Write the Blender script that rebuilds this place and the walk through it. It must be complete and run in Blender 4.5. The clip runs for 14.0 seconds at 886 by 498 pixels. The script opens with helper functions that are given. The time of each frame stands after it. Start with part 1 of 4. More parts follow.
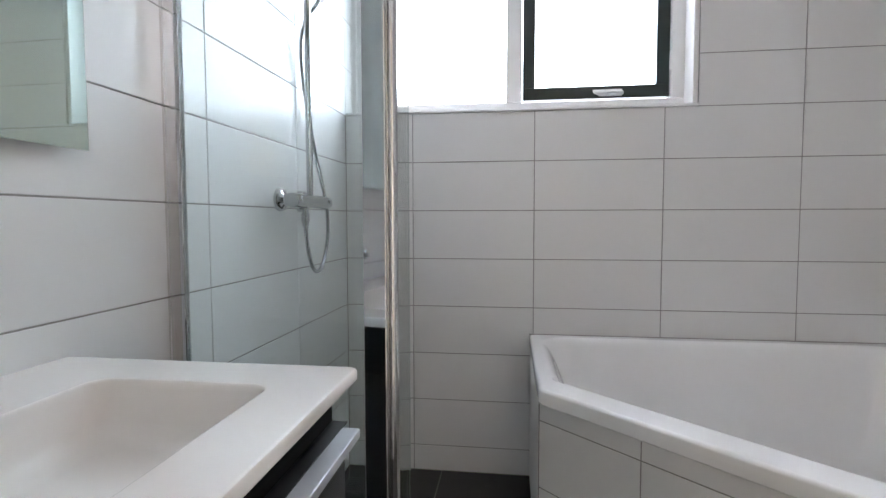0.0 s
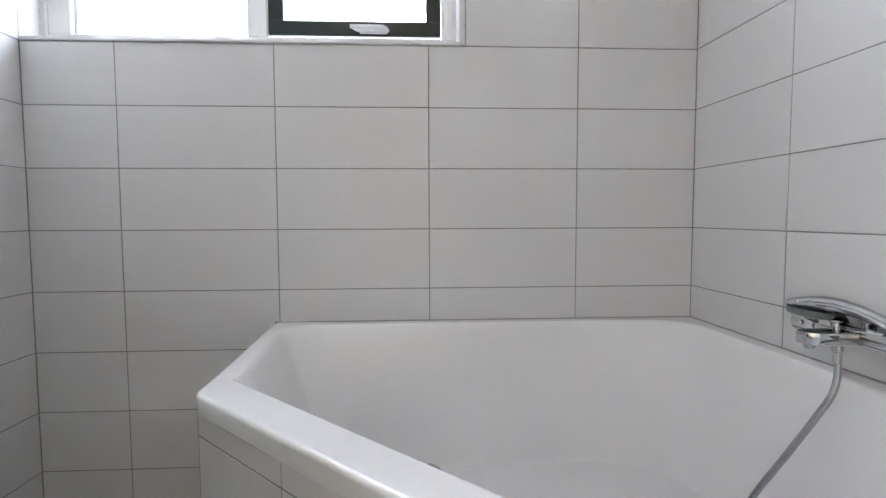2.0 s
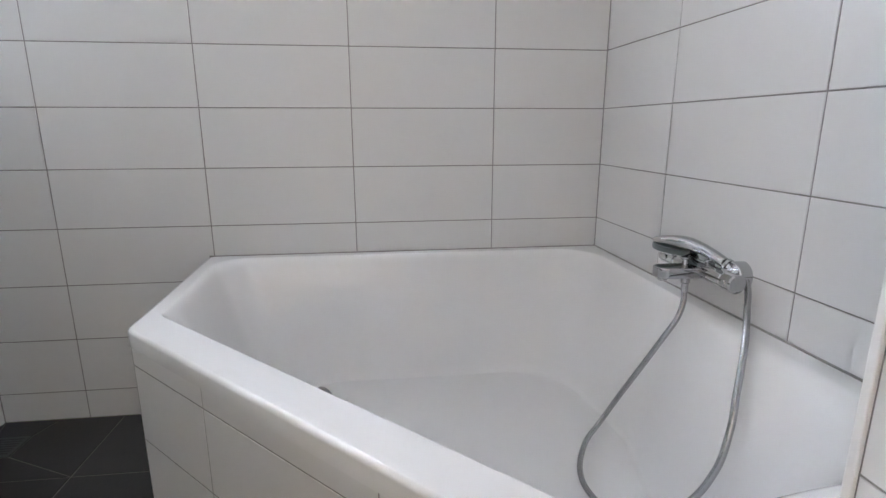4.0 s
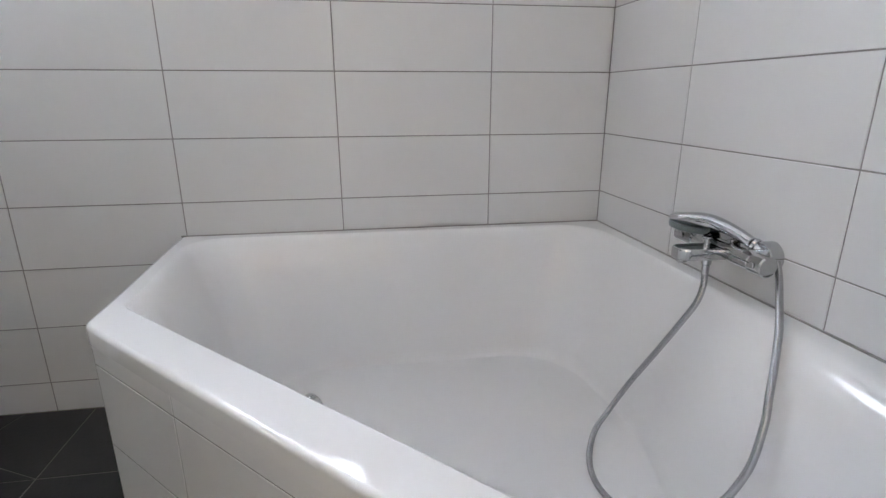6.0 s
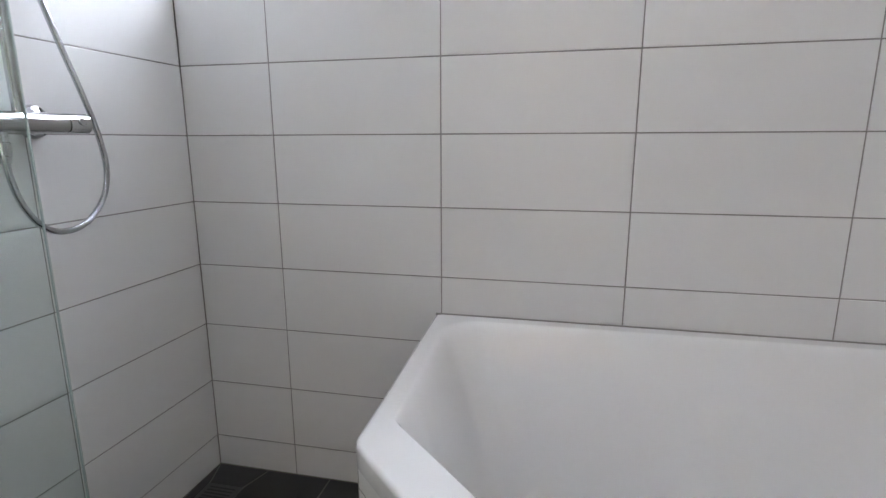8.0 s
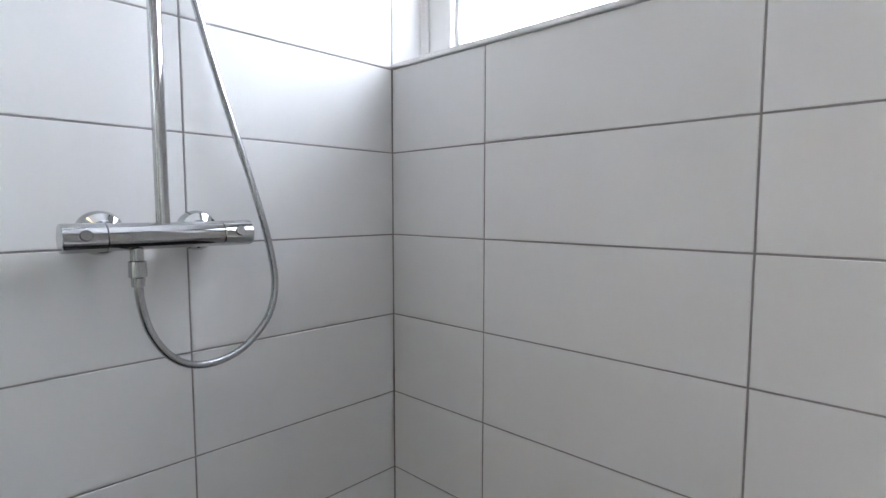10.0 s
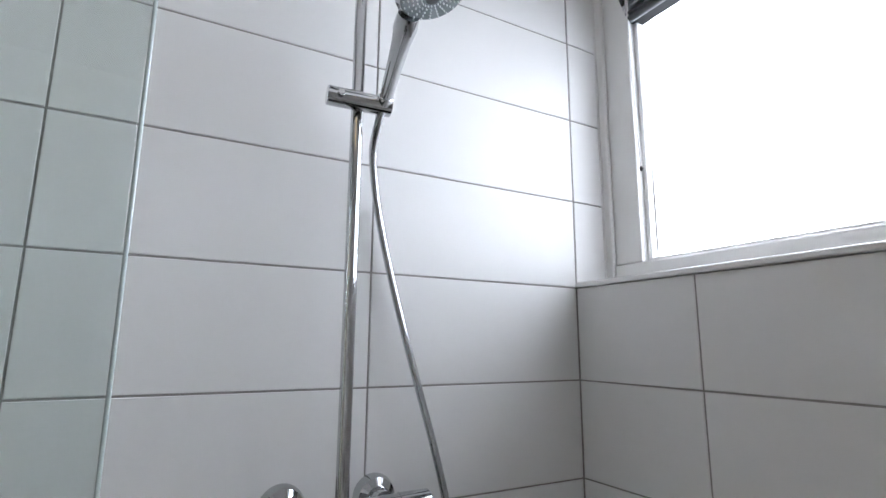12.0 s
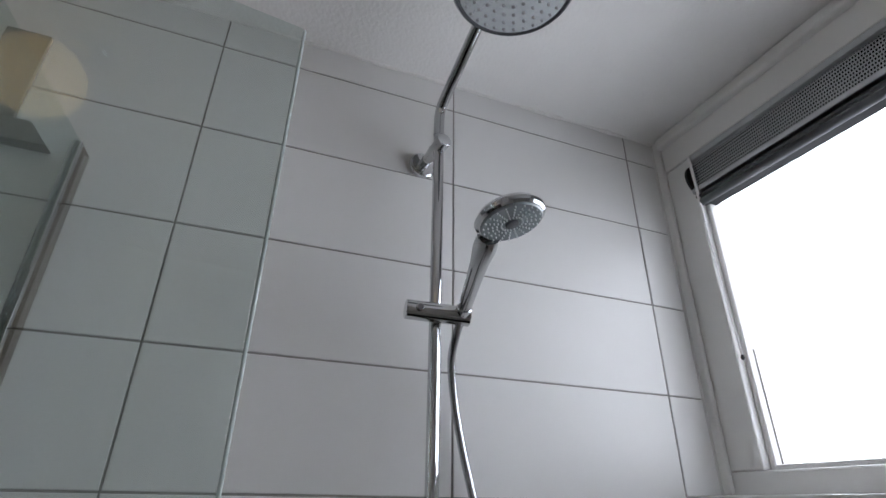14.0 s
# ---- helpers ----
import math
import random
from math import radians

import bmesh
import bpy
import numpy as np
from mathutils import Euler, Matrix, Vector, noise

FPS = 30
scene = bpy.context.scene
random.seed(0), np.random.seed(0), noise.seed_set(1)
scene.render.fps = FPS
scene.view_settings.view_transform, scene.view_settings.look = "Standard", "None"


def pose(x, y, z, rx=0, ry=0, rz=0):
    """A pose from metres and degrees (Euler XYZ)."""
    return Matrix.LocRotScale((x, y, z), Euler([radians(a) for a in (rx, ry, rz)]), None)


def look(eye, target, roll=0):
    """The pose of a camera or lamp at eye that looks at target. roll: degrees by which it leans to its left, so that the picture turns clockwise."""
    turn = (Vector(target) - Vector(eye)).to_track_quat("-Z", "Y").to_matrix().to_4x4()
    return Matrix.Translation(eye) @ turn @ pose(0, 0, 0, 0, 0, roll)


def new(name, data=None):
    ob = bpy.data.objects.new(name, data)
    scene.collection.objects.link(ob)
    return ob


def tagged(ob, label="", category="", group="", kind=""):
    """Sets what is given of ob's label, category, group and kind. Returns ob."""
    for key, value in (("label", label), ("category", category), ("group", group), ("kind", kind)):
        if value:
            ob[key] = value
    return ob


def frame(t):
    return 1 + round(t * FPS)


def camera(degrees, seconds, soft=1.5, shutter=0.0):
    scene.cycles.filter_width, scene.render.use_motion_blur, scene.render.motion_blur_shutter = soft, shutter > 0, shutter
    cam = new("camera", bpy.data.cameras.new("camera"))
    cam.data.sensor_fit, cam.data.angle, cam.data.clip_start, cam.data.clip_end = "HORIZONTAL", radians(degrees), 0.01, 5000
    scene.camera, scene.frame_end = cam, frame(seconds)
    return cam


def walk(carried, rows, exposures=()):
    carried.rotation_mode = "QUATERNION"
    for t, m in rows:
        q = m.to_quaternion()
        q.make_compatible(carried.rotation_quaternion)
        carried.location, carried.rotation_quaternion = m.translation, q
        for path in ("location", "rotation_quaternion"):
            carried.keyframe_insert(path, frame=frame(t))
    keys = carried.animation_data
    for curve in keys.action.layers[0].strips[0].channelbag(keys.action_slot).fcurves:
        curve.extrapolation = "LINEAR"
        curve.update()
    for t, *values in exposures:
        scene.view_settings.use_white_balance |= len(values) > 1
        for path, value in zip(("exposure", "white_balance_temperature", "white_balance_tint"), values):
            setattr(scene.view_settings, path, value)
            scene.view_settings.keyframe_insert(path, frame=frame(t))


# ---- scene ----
cam = camera(81.4, 14.0)
PATH = [
    (0, (0.407, -2.129, 1.073), (0.146, -0.149, 0.959), -0.1),
    (0.5, (0.475, -1.999, 1.029), (0.328, -0.008, 0.915), -0.1),
    (1, (0.624, -1.845, 1.005), (0.603, 0.15, 0.891), -0.2),
    (1.5, (0.805, -1.755, 0.963), (0.888, 0.239, 0.847), -0.2),
    (2, (0.954, -1.727, 0.952), (1.06, 0.266, 0.825), -0.2),
    (2.5, (1.022, -1.763, 0.969), (1.163, 0.223, 0.777), 0.0),
    (3, (1.06, -1.812, 0.986), (1.241, 0.158, 0.697), -0.1),
    (3.5, (1.085, -1.836, 1.015), (1.28, 0.118, 0.634), 0.0),
    (4, (1.095, -1.858, 1.044), (1.326, 0.075, 0.585), -0.1),
    (6.5, (1.06, -1.605, 1.031), (1.350, 0.289, 0.458), -0.1),
    (7, (1.013, -1.468, 1.018), (1.198, 0.457, 0.504), -0.3),
    (7.5, (0.939, -1.408, 1.053), (0.816, 0.53, 0.575), -0.3),
    (8, (0.815, -1.391, 1.092), (0.389, 0.52, 0.681), -0.2),
    (8.2, (0.81, -1.357, 1.086), (0.24, 0.525, 0.722), -0.3),
    (10.5, (0.634, -0.803, 1.24), (-0.857, 0.528, 1.166), -0.1),
    (11, (0.602, -0.816, 1.311), (-0.992, 0.389, 1.379), -0.0),
    (11.5, (0.579, -0.823, 1.35), (-1.077, 0.28, 1.557), 0.2),
    (12, (0.563, -0.829, 1.386), (-1.147, 0.144, 1.747), 0.4),
    (12.5, (0.545, -0.836, 1.425), (-1.175, 0.05, 1.933), 0.5),
    (13, (0.541, -0.84, 1.453), (-1.171, -0.031, 2.095), 0.7),
    (13.5, (0.54, -0.851, 1.48), (-1.151, -0.1, 2.239), 0.7),
    (14, (0.545, -0.854, 1.501), (-1.113, -0.175, 2.39), 0.8),
]
walk(cam, [(t, look(eye, target, roll)) for t, eye, target, roll in PATH],
     exposures=[(0.0, 0.70, 6230, 17), (1.0, 0.90, 6230, 17), (8.2, 0.93, 6230, 17), (10.4, 0.75, 6150, 16), (11.5, 0.38, 6230, 16), (12.5, -0.33, 6320, 17), (14.0, -0.90, 6420, 17)])

# ---- world and lights ----
SKY_STRENGTH = 0.09
world = bpy.data.worlds.new("overcast_sky")
scene.world = world
world.use_nodes = True
wn = world.node_tree
sky = wn.nodes.new("ShaderNodeTexSky")
sky.sky_type, sky.sun_disc = "NISHITA", False
sky.sun_elevation, sky.sun_rotation = radians(40), radians(25)
wn.links.new(sky.outputs[0], wn.nodes["Background"].inputs[0])
wn.nodes["Background"].inputs[1].default_value = SKY_STRENGTH

sun_data = bpy.data.lights.new("sun", "SUN")
sun_data.energy, sun_data.angle, sun_data.color = 0.6, radians(20), (1.0, 0.97, 0.93)
sun = new("sun", sun_data)
sun.matrix_world = look((0.8, 3.0, 5.0), (0.4, 0.0, 2.0))

SKY_GLOW = 20.0
LAMP_GLOW = 2.8
# fill lamp added in an unseen hall window, round the corner behind the doorway
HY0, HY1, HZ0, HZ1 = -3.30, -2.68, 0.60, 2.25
hall_data = bpy.data.lights.new("hall_fill_light", "AREA")
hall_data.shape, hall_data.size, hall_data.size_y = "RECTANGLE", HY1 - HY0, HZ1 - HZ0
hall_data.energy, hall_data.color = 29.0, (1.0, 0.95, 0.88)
hall_light = new("hall_fill_light", hall_data)
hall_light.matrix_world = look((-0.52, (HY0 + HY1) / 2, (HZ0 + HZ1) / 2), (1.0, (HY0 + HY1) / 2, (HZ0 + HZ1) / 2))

# ---- materials ----


def mat(name, color, rough=0.5, metal=0.0, noise_scale=0.0, vary=0.0, bump=0.0, bump_scale=60.0, random_vary=0.0,
        rough_vary=0.0, coat=0.0, emit=None, emit_strength=0.0):
    m = bpy.data.materials.new(name)
    m.use_nodes = True
    nt = m.node_tree
    b = nt.nodes["Principled BSDF"]
    b.inputs["Base Color"].default_value = (*color, 1)
    b.inputs["Roughness"].default_value = rough
    b.inputs["Metallic"].default_value = metal
    if coat:
        b.inputs["Coat Weight"].default_value = coat
        b.inputs["Coat Roughness"].default_value = 0.06
    if emit:
        b.inputs["Emission Color"].default_value = (*emit, 1)
        b.inputs["Emission Strength"].default_value = emit_strength
    tc = nt.nodes.new("ShaderNodeTexCoord")
    geo = nt.nodes.new("ShaderNodeNewGeometry")
    if vary or random_vary or rough_vary:
        n = nt.nodes.new("ShaderNodeTexNoise")
        n.inputs["Scale"].default_value = noise_scale or 6.0
        n.inputs["Detail"].default_value = 3.0
        nt.links.new(geo.outputs["Position"], n.inputs["Vector"])
        hsv = nt.nodes.new("ShaderNodeHueSaturation")
        hsv.inputs["Color"].default_value = (*color, 1)
        mr = nt.nodes.new("ShaderNodeMapRange")
        mr.inputs["From Min"].default_value, mr.inputs["From Max"].default_value = 0.0, 1.0
        mr.clamp = False
        mr.inputs["To Min"].default_value, mr.inputs["To Max"].default_value = 1 - vary, 1 + vary
        nt.links.new(n.outputs["Fac"], mr.inputs["Value"])
        last = mr.outputs[0]
        if random_vary:
            oi = nt.nodes.new("ShaderNodeObjectInfo")
            r2 = nt.nodes.new("ShaderNodeMapRange")
            r2.inputs["To Min"].default_value, r2.inputs["To Max"].default_value = 1 - random_vary, 1 + random_vary
            nt.links.new(oi.outputs["Random"], r2.inputs["Value"])
            mul = nt.nodes.new("ShaderNodeMath")
            mul.operation = "MULTIPLY"
            nt.links.new(last, mul.inputs[0])
            nt.links.new(r2.outputs[0], mul.inputs[1])
            last = mul.outputs[0]
        nt.links.new(last, hsv.inputs["Value"])
        nt.links.new(hsv.outputs[0], b.inputs["Base Color"])
        if rough_vary:
            n3 = nt.nodes.new("ShaderNodeTexNoise")
            n3.inputs["Scale"].default_value = 5.0
            n3.inputs["Detail"].default_value = 1.0
            nt.links.new(geo.outputs["Position"], n3.inputs["Vector"])
            r3 = nt.nodes.new("ShaderNodeMapRange")
            r3.inputs["To Min"].default_value, r3.inputs["To Max"].default_value = rough - rough_vary, rough + rough_vary
            nt.links.new(n3.outputs["Fac"], r3.inputs["Value"])
            nt.links.new(r3.outputs[0], b.inputs["Roughness"])
    if bump:
        n2 = nt.nodes.new("ShaderNodeTexNoise")
        n2.inputs["Scale"].default_value = bump_scale
        n2.inputs["Detail"].default_value = 4.0
        nt.links.new(geo.outputs["Position"], n2.inputs["Vector"])
        bp = nt.nodes.new("ShaderNodeBump")
        bp.inputs["Strength"].default_value = bump
        bp.inputs["Distance"].default_value = 0.004
        nt.links.new(n2.outputs["Fac"], bp.inputs["Height"])
        nt.links.new(bp.outputs[0], b.inputs["Normal"])
    return m


def glass_mat(name, tint, rough=0.0):
    m = bpy.data.materials.new(name)
    m.use_nodes = True
    b = m.node_tree.nodes["Principled BSDF"]
    b.inputs["Base Color"].default_value = (*tint, 1)
    b.inputs["Roughness"].default_value = rough
    b.inputs["IOR"].default_value = 1.45
    b.inputs["Transmission Weight"].default_value = 1.0
    return m


def thin_glass(name, tint):
    """Clear tinted sheet: straight through, with gloss that grows towards grazing."""
    m = bpy.data.materials.new(name)
    m.use_nodes = True
    nt = m.node_tree
    nt.nodes.remove(nt.nodes["Principled BSDF"])
    clear = nt.nodes.new("ShaderNodeBsdfTransparent")
    clear.inputs["Color"].default_value = (*[c ** 0.5 for c in tint], 1)
    gloss = nt.nodes.new("ShaderNodeBsdfGlossy")
    gloss.inputs["Roughness"].default_value = 0.0
    lw = nt.nodes.new("ShaderNodeLayerWeight")
    lw.inputs["Blend"].default_value = 0.5
    power = nt.nodes.new("ShaderNodeMath")
    power.operation = "POWER"
    power.inputs[1].default_value = 5.0
    scale = nt.nodes.new("ShaderNodeMath")
    scale.operation = "MULTIPLY_ADD"
    scale.inputs[1].default_value, scale.inputs[2].default_value = 0.85, 0.038
    mix = nt.nodes.new("ShaderNodeMixShader")
    nt.links.new(lw.outputs["Facing"], power.inputs[0])
    nt.links.new(power.outputs[0], scale.inputs[0])
    nt.links.new(scale.outputs[0], mix.inputs["Fac"])
    nt.links.new(clear.outputs[0], mix.inputs[1])
    nt.links.new(gloss.outputs[0], mix.inputs[2])
    nt.links.new(mix.outputs[0], nt.nodes["Material Output"].inputs["Surface"])
    return m


TILE = mat("white_glazed_tile", (0.71, 0.707, 0.70), 0.34, noise_scale=2.0, vary=0.02, random_vary=0.012, rough_vary=0.03)
GROUT = mat("grey_cement_grout", (0.275, 0.265, 0.255), 0.9, noise_scale=40.0, vary=0.18, bump=0.4, bump_scale=300.0)
FLOOR_TILE = mat("anthracite_floor_tile", (0.028, 0.028, 0.030), 0.42, noise_scale=9.0, vary=0.25, random_vary=0.12, bump=0.15,
                 bump_scale=90.0, rough_vary=0.08)
FLOOR_GROUT = mat("floor_grout", (0.20, 0.19, 0.18), 0.9, noise_scale=40.0, vary=0.2, bump=0.4, bump_scale=260.0)
PLASTER = mat("white_ceiling_plaster", (0.82, 0.81, 0.795), 0.9, noise_scale=5.0, vary=0.03, bump=0.5, bump_scale=120.0)
WALL_PAINT = mat("white_wall_paint", (0.74, 0.735, 0.72), 0.7, noise_scale=5.0, vary=0.03, bump=0.3, bump_scale=120.0)
HALL_PAINT = mat("beige_wall_paint", (0.70, 0.635, 0.53), 0.7, noise_scale=5.0, vary=0.03, bump=0.3, bump_scale=120.0)
FRAME_PAINT = mat("white_gloss_paint", (0.76, 0.755, 0.74), 0.33, noise_scale=7.0, vary=0.03, bump=0.10, bump_scale=60.0)
# Brown tint stands in for the shadow on the wall beside the screen.
STRIP = thin_glass("shade_tinted_strip", (0.50, 0.455, 0.42))
SILL_MAT = mat("white_sill_stone", (0.78, 0.775, 0.765), 0.25, noise_scale=8.0, vary=0.02, bump=0.05, bump_scale=50.0)
DARK_PAINT = mat("dark_green_black_paint", (0.010, 0.018, 0.017), 0.30, noise_scale=9.0, vary=0.15, bump=0.08, bump_scale=70.0)
ACRYLIC = mat("white_bath_acrylic", (0.84, 0.838, 0.835), 0.07, noise_scale=3.0, vary=0.01, rough_vary=0.02)
# Warm tint in the colour stands for lamp light on the basin.
MINERAL = mat("white_cast_marble", (0.81, 0.775, 0.745), 0.18, noise_scale=4.0, vary=0.015, rough_vary=0.04, coat=0.2)
CHROME = mat("polished_chrome", (0.51, 0.517, 0.525), 0.05, 1.0, noise_scale=20.0, vary=0.02, rough_vary=0.03)
SATIN = mat("satin_aluminium", (0.50, 0.51, 0.52), 0.30, 1.0, noise_scale=30.0, vary=0.04, bump=0.04, bump_scale=200.0)
HOSE = mat("metal_hose", (0.42, 0.43, 0.445), 0.27, 1.0, noise_scale=50.0, vary=0.06)
SPRAY = mat("grey_green_plastic", (0.17, 0.205, 0.205), 0.35, noise_scale=30.0, vary=0.05)
NOZZLE = mat("grey_nozzle_plate", (0.21, 0.24, 0.25), 0.35, noise_scale=30.0, vary=0.05)
RUBBER = mat("pale_silicone", (0.66, 0.70, 0.70), 0.5, noise_scale=30.0, vary=0.03)
BLACK = mat("black_plastic", (0.012, 0.012, 0.014), 0.35, noise_scale=20.0, vary=0.1)
CABINET = mat("black_lacquer", (0.012, 0.012, 0.014), 0.14, noise_scale=10.0, vary=0.1, coat=0.4)
MATT_BLACK = mat("matt_black_board", (0.008, 0.009, 0.010), 0.6, noise_scale=20.0, vary=0.1)
HANDLE = mat("pale_aluminium", (0.50, 0.53, 0.57), 0.5, 0.5, noise_scale=20.0, vary=0.03)
TRIM = mat("white_plastic_trim", (0.78, 0.775, 0.77), 0.3, noise_scale=10.0, vary=0.02)
MIRROR = mat("mirror_silver", (0.78, 0.84, 0.82), 0.01, 1.0)
GLASS = thin_glass("shower_glass", (0.85, 0.935, 0.93))
GLASS_B = thin_glass("green_shower_glass", (0.805, 0.878, 0.855))
GLASS_EDGE = mat("polished_glass_edge", (0.40, 0.46, 0.45), 0.22, noise_scale=20.0, vary=0.06)
PANE = glass_mat("window_glass", (0.98, 0.99, 0.99))
OPAL = mat("amber_opal_glass", (0.8, 0.72, 0.5), 0.3, emit=(1.0, 0.74, 0.34), emit_strength=LAMP_GLOW)
PLATE = mat("grey_chrome_plate", (0.52, 0.55, 0.57), 0.07, 1.0, noise_scale=30.0, vary=0.05, bump=0.9, bump_scale=14.0)
GREY = mat("grey_plastic", (0.10, 0.105, 0.11), 0.55, noise_scale=30.0, vary=0.08)
BRACKET_GREY = mat("dark_grey_metal", (0.22, 0.215, 0.20), 0.5, 0.2, noise_scale=20.0, vary=0.08)
OLD_SEALANT = mat("dirty_sealant", (0.30, 0.29, 0.26), 0.8, noise_scale=45.0, vary=0.75, bump=0.6, bump_scale=180.0)
SEALANT = mat("grey_sealant", (0.30, 0.29, 0.28), 0.6, noise_scale=40.0, vary=0.12)
DRAIN = mat("brushed_steel", (0.13, 0.13, 0.135), 0.45, 1.0, noise_scale=40.0, vary=0.1)

for m in (MATT_BLACK, GREY):
    m.node_tree.nodes["Principled BSDF"].inputs["Specular IOR Level"].default_value = 0.12

# ---- building helpers ----


def thing(name, base, label, category, group="", kind=""):
    ob = new(name)
    ob.location = base
    ob.empty_display_size = 0.05
    return tagged(ob, label, category, group, kind)


def part(name, bm, material, parent=None, label="", smooth=False):
    me = bpy.data.meshes.new(name)
    bmesh.ops.recalc_face_normals(bm, faces=bm.faces[:])
    if smooth:
        for f in bm.faces:
            f.smooth = True
        for e in bm.edges:
            if len(e.link_faces) == 2 and e.calc_face_angle(0) > radians(38):
                e.smooth = False
    bm.to_mesh(me)
    bm.free()
    me.materials.append(material)
    ob = new(name, me)
    if smooth:
        wnm = ob.modifiers.new("weighted_normals", "WEIGHTED_NORMAL")
        wnm.keep_sharp = True
    if parent:
        ob.parent = parent
        if parent.type == "EMPTY":
            ob.matrix_parent_inverse = Matrix.Translation(-Vector(parent.location))
    return tagged(ob, label)


def box(x0, x1, y0, y1, z0, z1, bevel=0.0, seg=2, bm=None):
    bm = bm or bmesh.new()
    made = bmesh.ops.create_cube(bm, size=1, matrix=Matrix.LocRotScale(
        ((x0 + x1) / 2, (y0 + y1) / 2, (z0 + z1) / 2), None, (abs(x1 - x0), abs(y1 - y0), abs(z1 - z0))))
    if bevel:
        edges = list({e for v in made["verts"] for e in v.link_edges})
        bmesh.ops.bevel(bm, geom=edges, offset=bevel, segments=seg, affect="EDGES", profile=0.5)
    return bm


def prism(points, z0, z1, bevel=0.0, bm=None):
    """An upright prism over a plan outline."""
    bm = bm or bmesh.new()
    low = [bm.verts.new((x, y, z0)) for x, y in points]
    top = [bm.verts.new((x, y, z1)) for x, y in points]
    n = len(points)
    faces = [bm.faces.new(low[::-1]), bm.faces.new(top)]
    for i in range(n):
        faces.append(bm.faces.new((low[i], low[(i + 1) % n], top[(i + 1) % n], top[i])))
    if bevel:
        edges = list({e for f in faces for e in f.edges})
        bmesh.ops.bevel(bm, geom=edges, offset=bevel, segments=2, affect="EDGES", profile=0.5)
    return bm


def lathe(a, b, profile, n=32, bm=None):
    """A turned body along a to b; profile: (metres along, radius)."""
    bm = bm or bmesh.new()
    a, b = Vector(a), Vector(b)
    turn = (b - a).to_track_quat("Z", "Y").to_matrix()
    rings = []
    for d, r in profile:
        if r < 1e-5:
            rings.append([bm.verts.new(a + turn @ Vector((0, 0, d)))])
        else:
            rings.append([bm.verts.new(a + turn @ Vector((r * math.cos(k * 2 * math.pi / n), r * math.sin(k * 2 * math.pi / n), d)))
                          for k in range(n)])
    for p, q in zip(rings[:-1], rings[1:]):
        for k in range(n):
            k2 = (k + 1) % n
            if len(p) == 1 and len(q) == 1:
                continue
            if len(p) == 1:
                bm.faces.new((p[0], q[k], q[k2]))
            elif len(q) == 1:
                bm.faces.new((p[k], p[k2], q[0]))
            else:
                bm.faces.new((p[k], p[k2], q[k2], q[k]))
    for ring in (rings[0], rings[-1]):
        if len(ring) > 1:
            bm.faces.new(ring)
    return bm


def rod(a, b, r, edge=0.0015, n=32, bm=None):
    length = (Vector(b) - Vector(a)).length
    return lathe(a, b, [(0, 0), (0, r - edge), (edge, r), (length - edge, r), (length, r - edge), (length, 0)], n, bm)


def smooth_path(points, steps=10):
    pts = [Vector(p) for p in points]
    pts = [2 * pts[0] - pts[1]] + pts + [2 * pts[-1] - pts[-2]]
    out = []
    for i in range(1, len(pts) - 2):
        p0, p1, p2, p3 = pts[i - 1:i + 3]
        for k in range(steps):
            t = k / steps
            out.append(0.5 * ((2 * p1) + (p2 - p0) * t + (2 * p0 - 5 * p1 + 4 * p2 - p3) * t * t + (3 * p1 - p0 - 3 * p2 + p3) * t ** 3))
    out.append(pts[-2])
    return out


def tube(path, r, n=14, ripple=0.0, bm=None):
    """A round tube along a path; ripple: how deep the ringed skin of a hose is."""
    bm = bm or bmesh.new()
    rings = []
    side = None
    for i, p in enumerate(path):
        d = (path[min(i + 1, len(path) - 1)] - path[max(i - 1, 0)]).normalized()
        if side is None:
            side = d.orthogonal().normalized()
        side = (side - d * side.dot(d)).normalized()
        up = d.cross(side)
        rr = r - (ripple if i % 2 else 0.0)
        rings.append([bm.verts.new(p + rr * (math.cos(k * 2 * math.pi / n) * side + math.sin(k * 2 * math.pi / n) * up)) for k in range(n)])
    for p, q in zip(rings[:-1], rings[1:]):
        for k in range(n):
            bm.faces.new((p[k], p[(k + 1) % n], q[(k + 1) % n], q[k]))
    bm.faces.new(rings[0])
    bm.faces.new(rings[-1])
    return bm


def resample(path, step):
    out, rest = [path[0]], 0.0
    for a, b in zip(path[:-1], path[1:]):
        length = (b - a).length
        d = step - rest
        while d <= length:
            out.append(a.lerp(b, d / length))
            d += step
        rest = length - (d - step)
    out.append(path[-1])
    return out


def hose(points, r=0.0068):
    return tube(resample(smooth_path(points, 14), 0.0028), r, 12, 0.0007)


# ---- the room's outline ----
LEFT_A, LEFT_B = (-0.288, 0.0), (-0.334, -2.45)
RIGHT_A, RIGHT_B = (1.907, 0.0), (1.984, -2.45)
Z0, ROW, COL = 0.11, 0.20, 0.50
SILL, CEIL, BACK = 1.51, 2.385, -2.45
WIN_R = 1.122
SETBACK = 0.0016
ROWS_Z = [0.0] + [Z0 + ROW * k for k in range(12)] + [CEIL]


def left_x(y):
    return LEFT_A[0] + (LEFT_B[0] - LEFT_A[0]) * y / BACK


def right_x(y):
    return RIGHT_A[0] + (RIGHT_B[0] - RIGHT_A[0]) * y / BACK


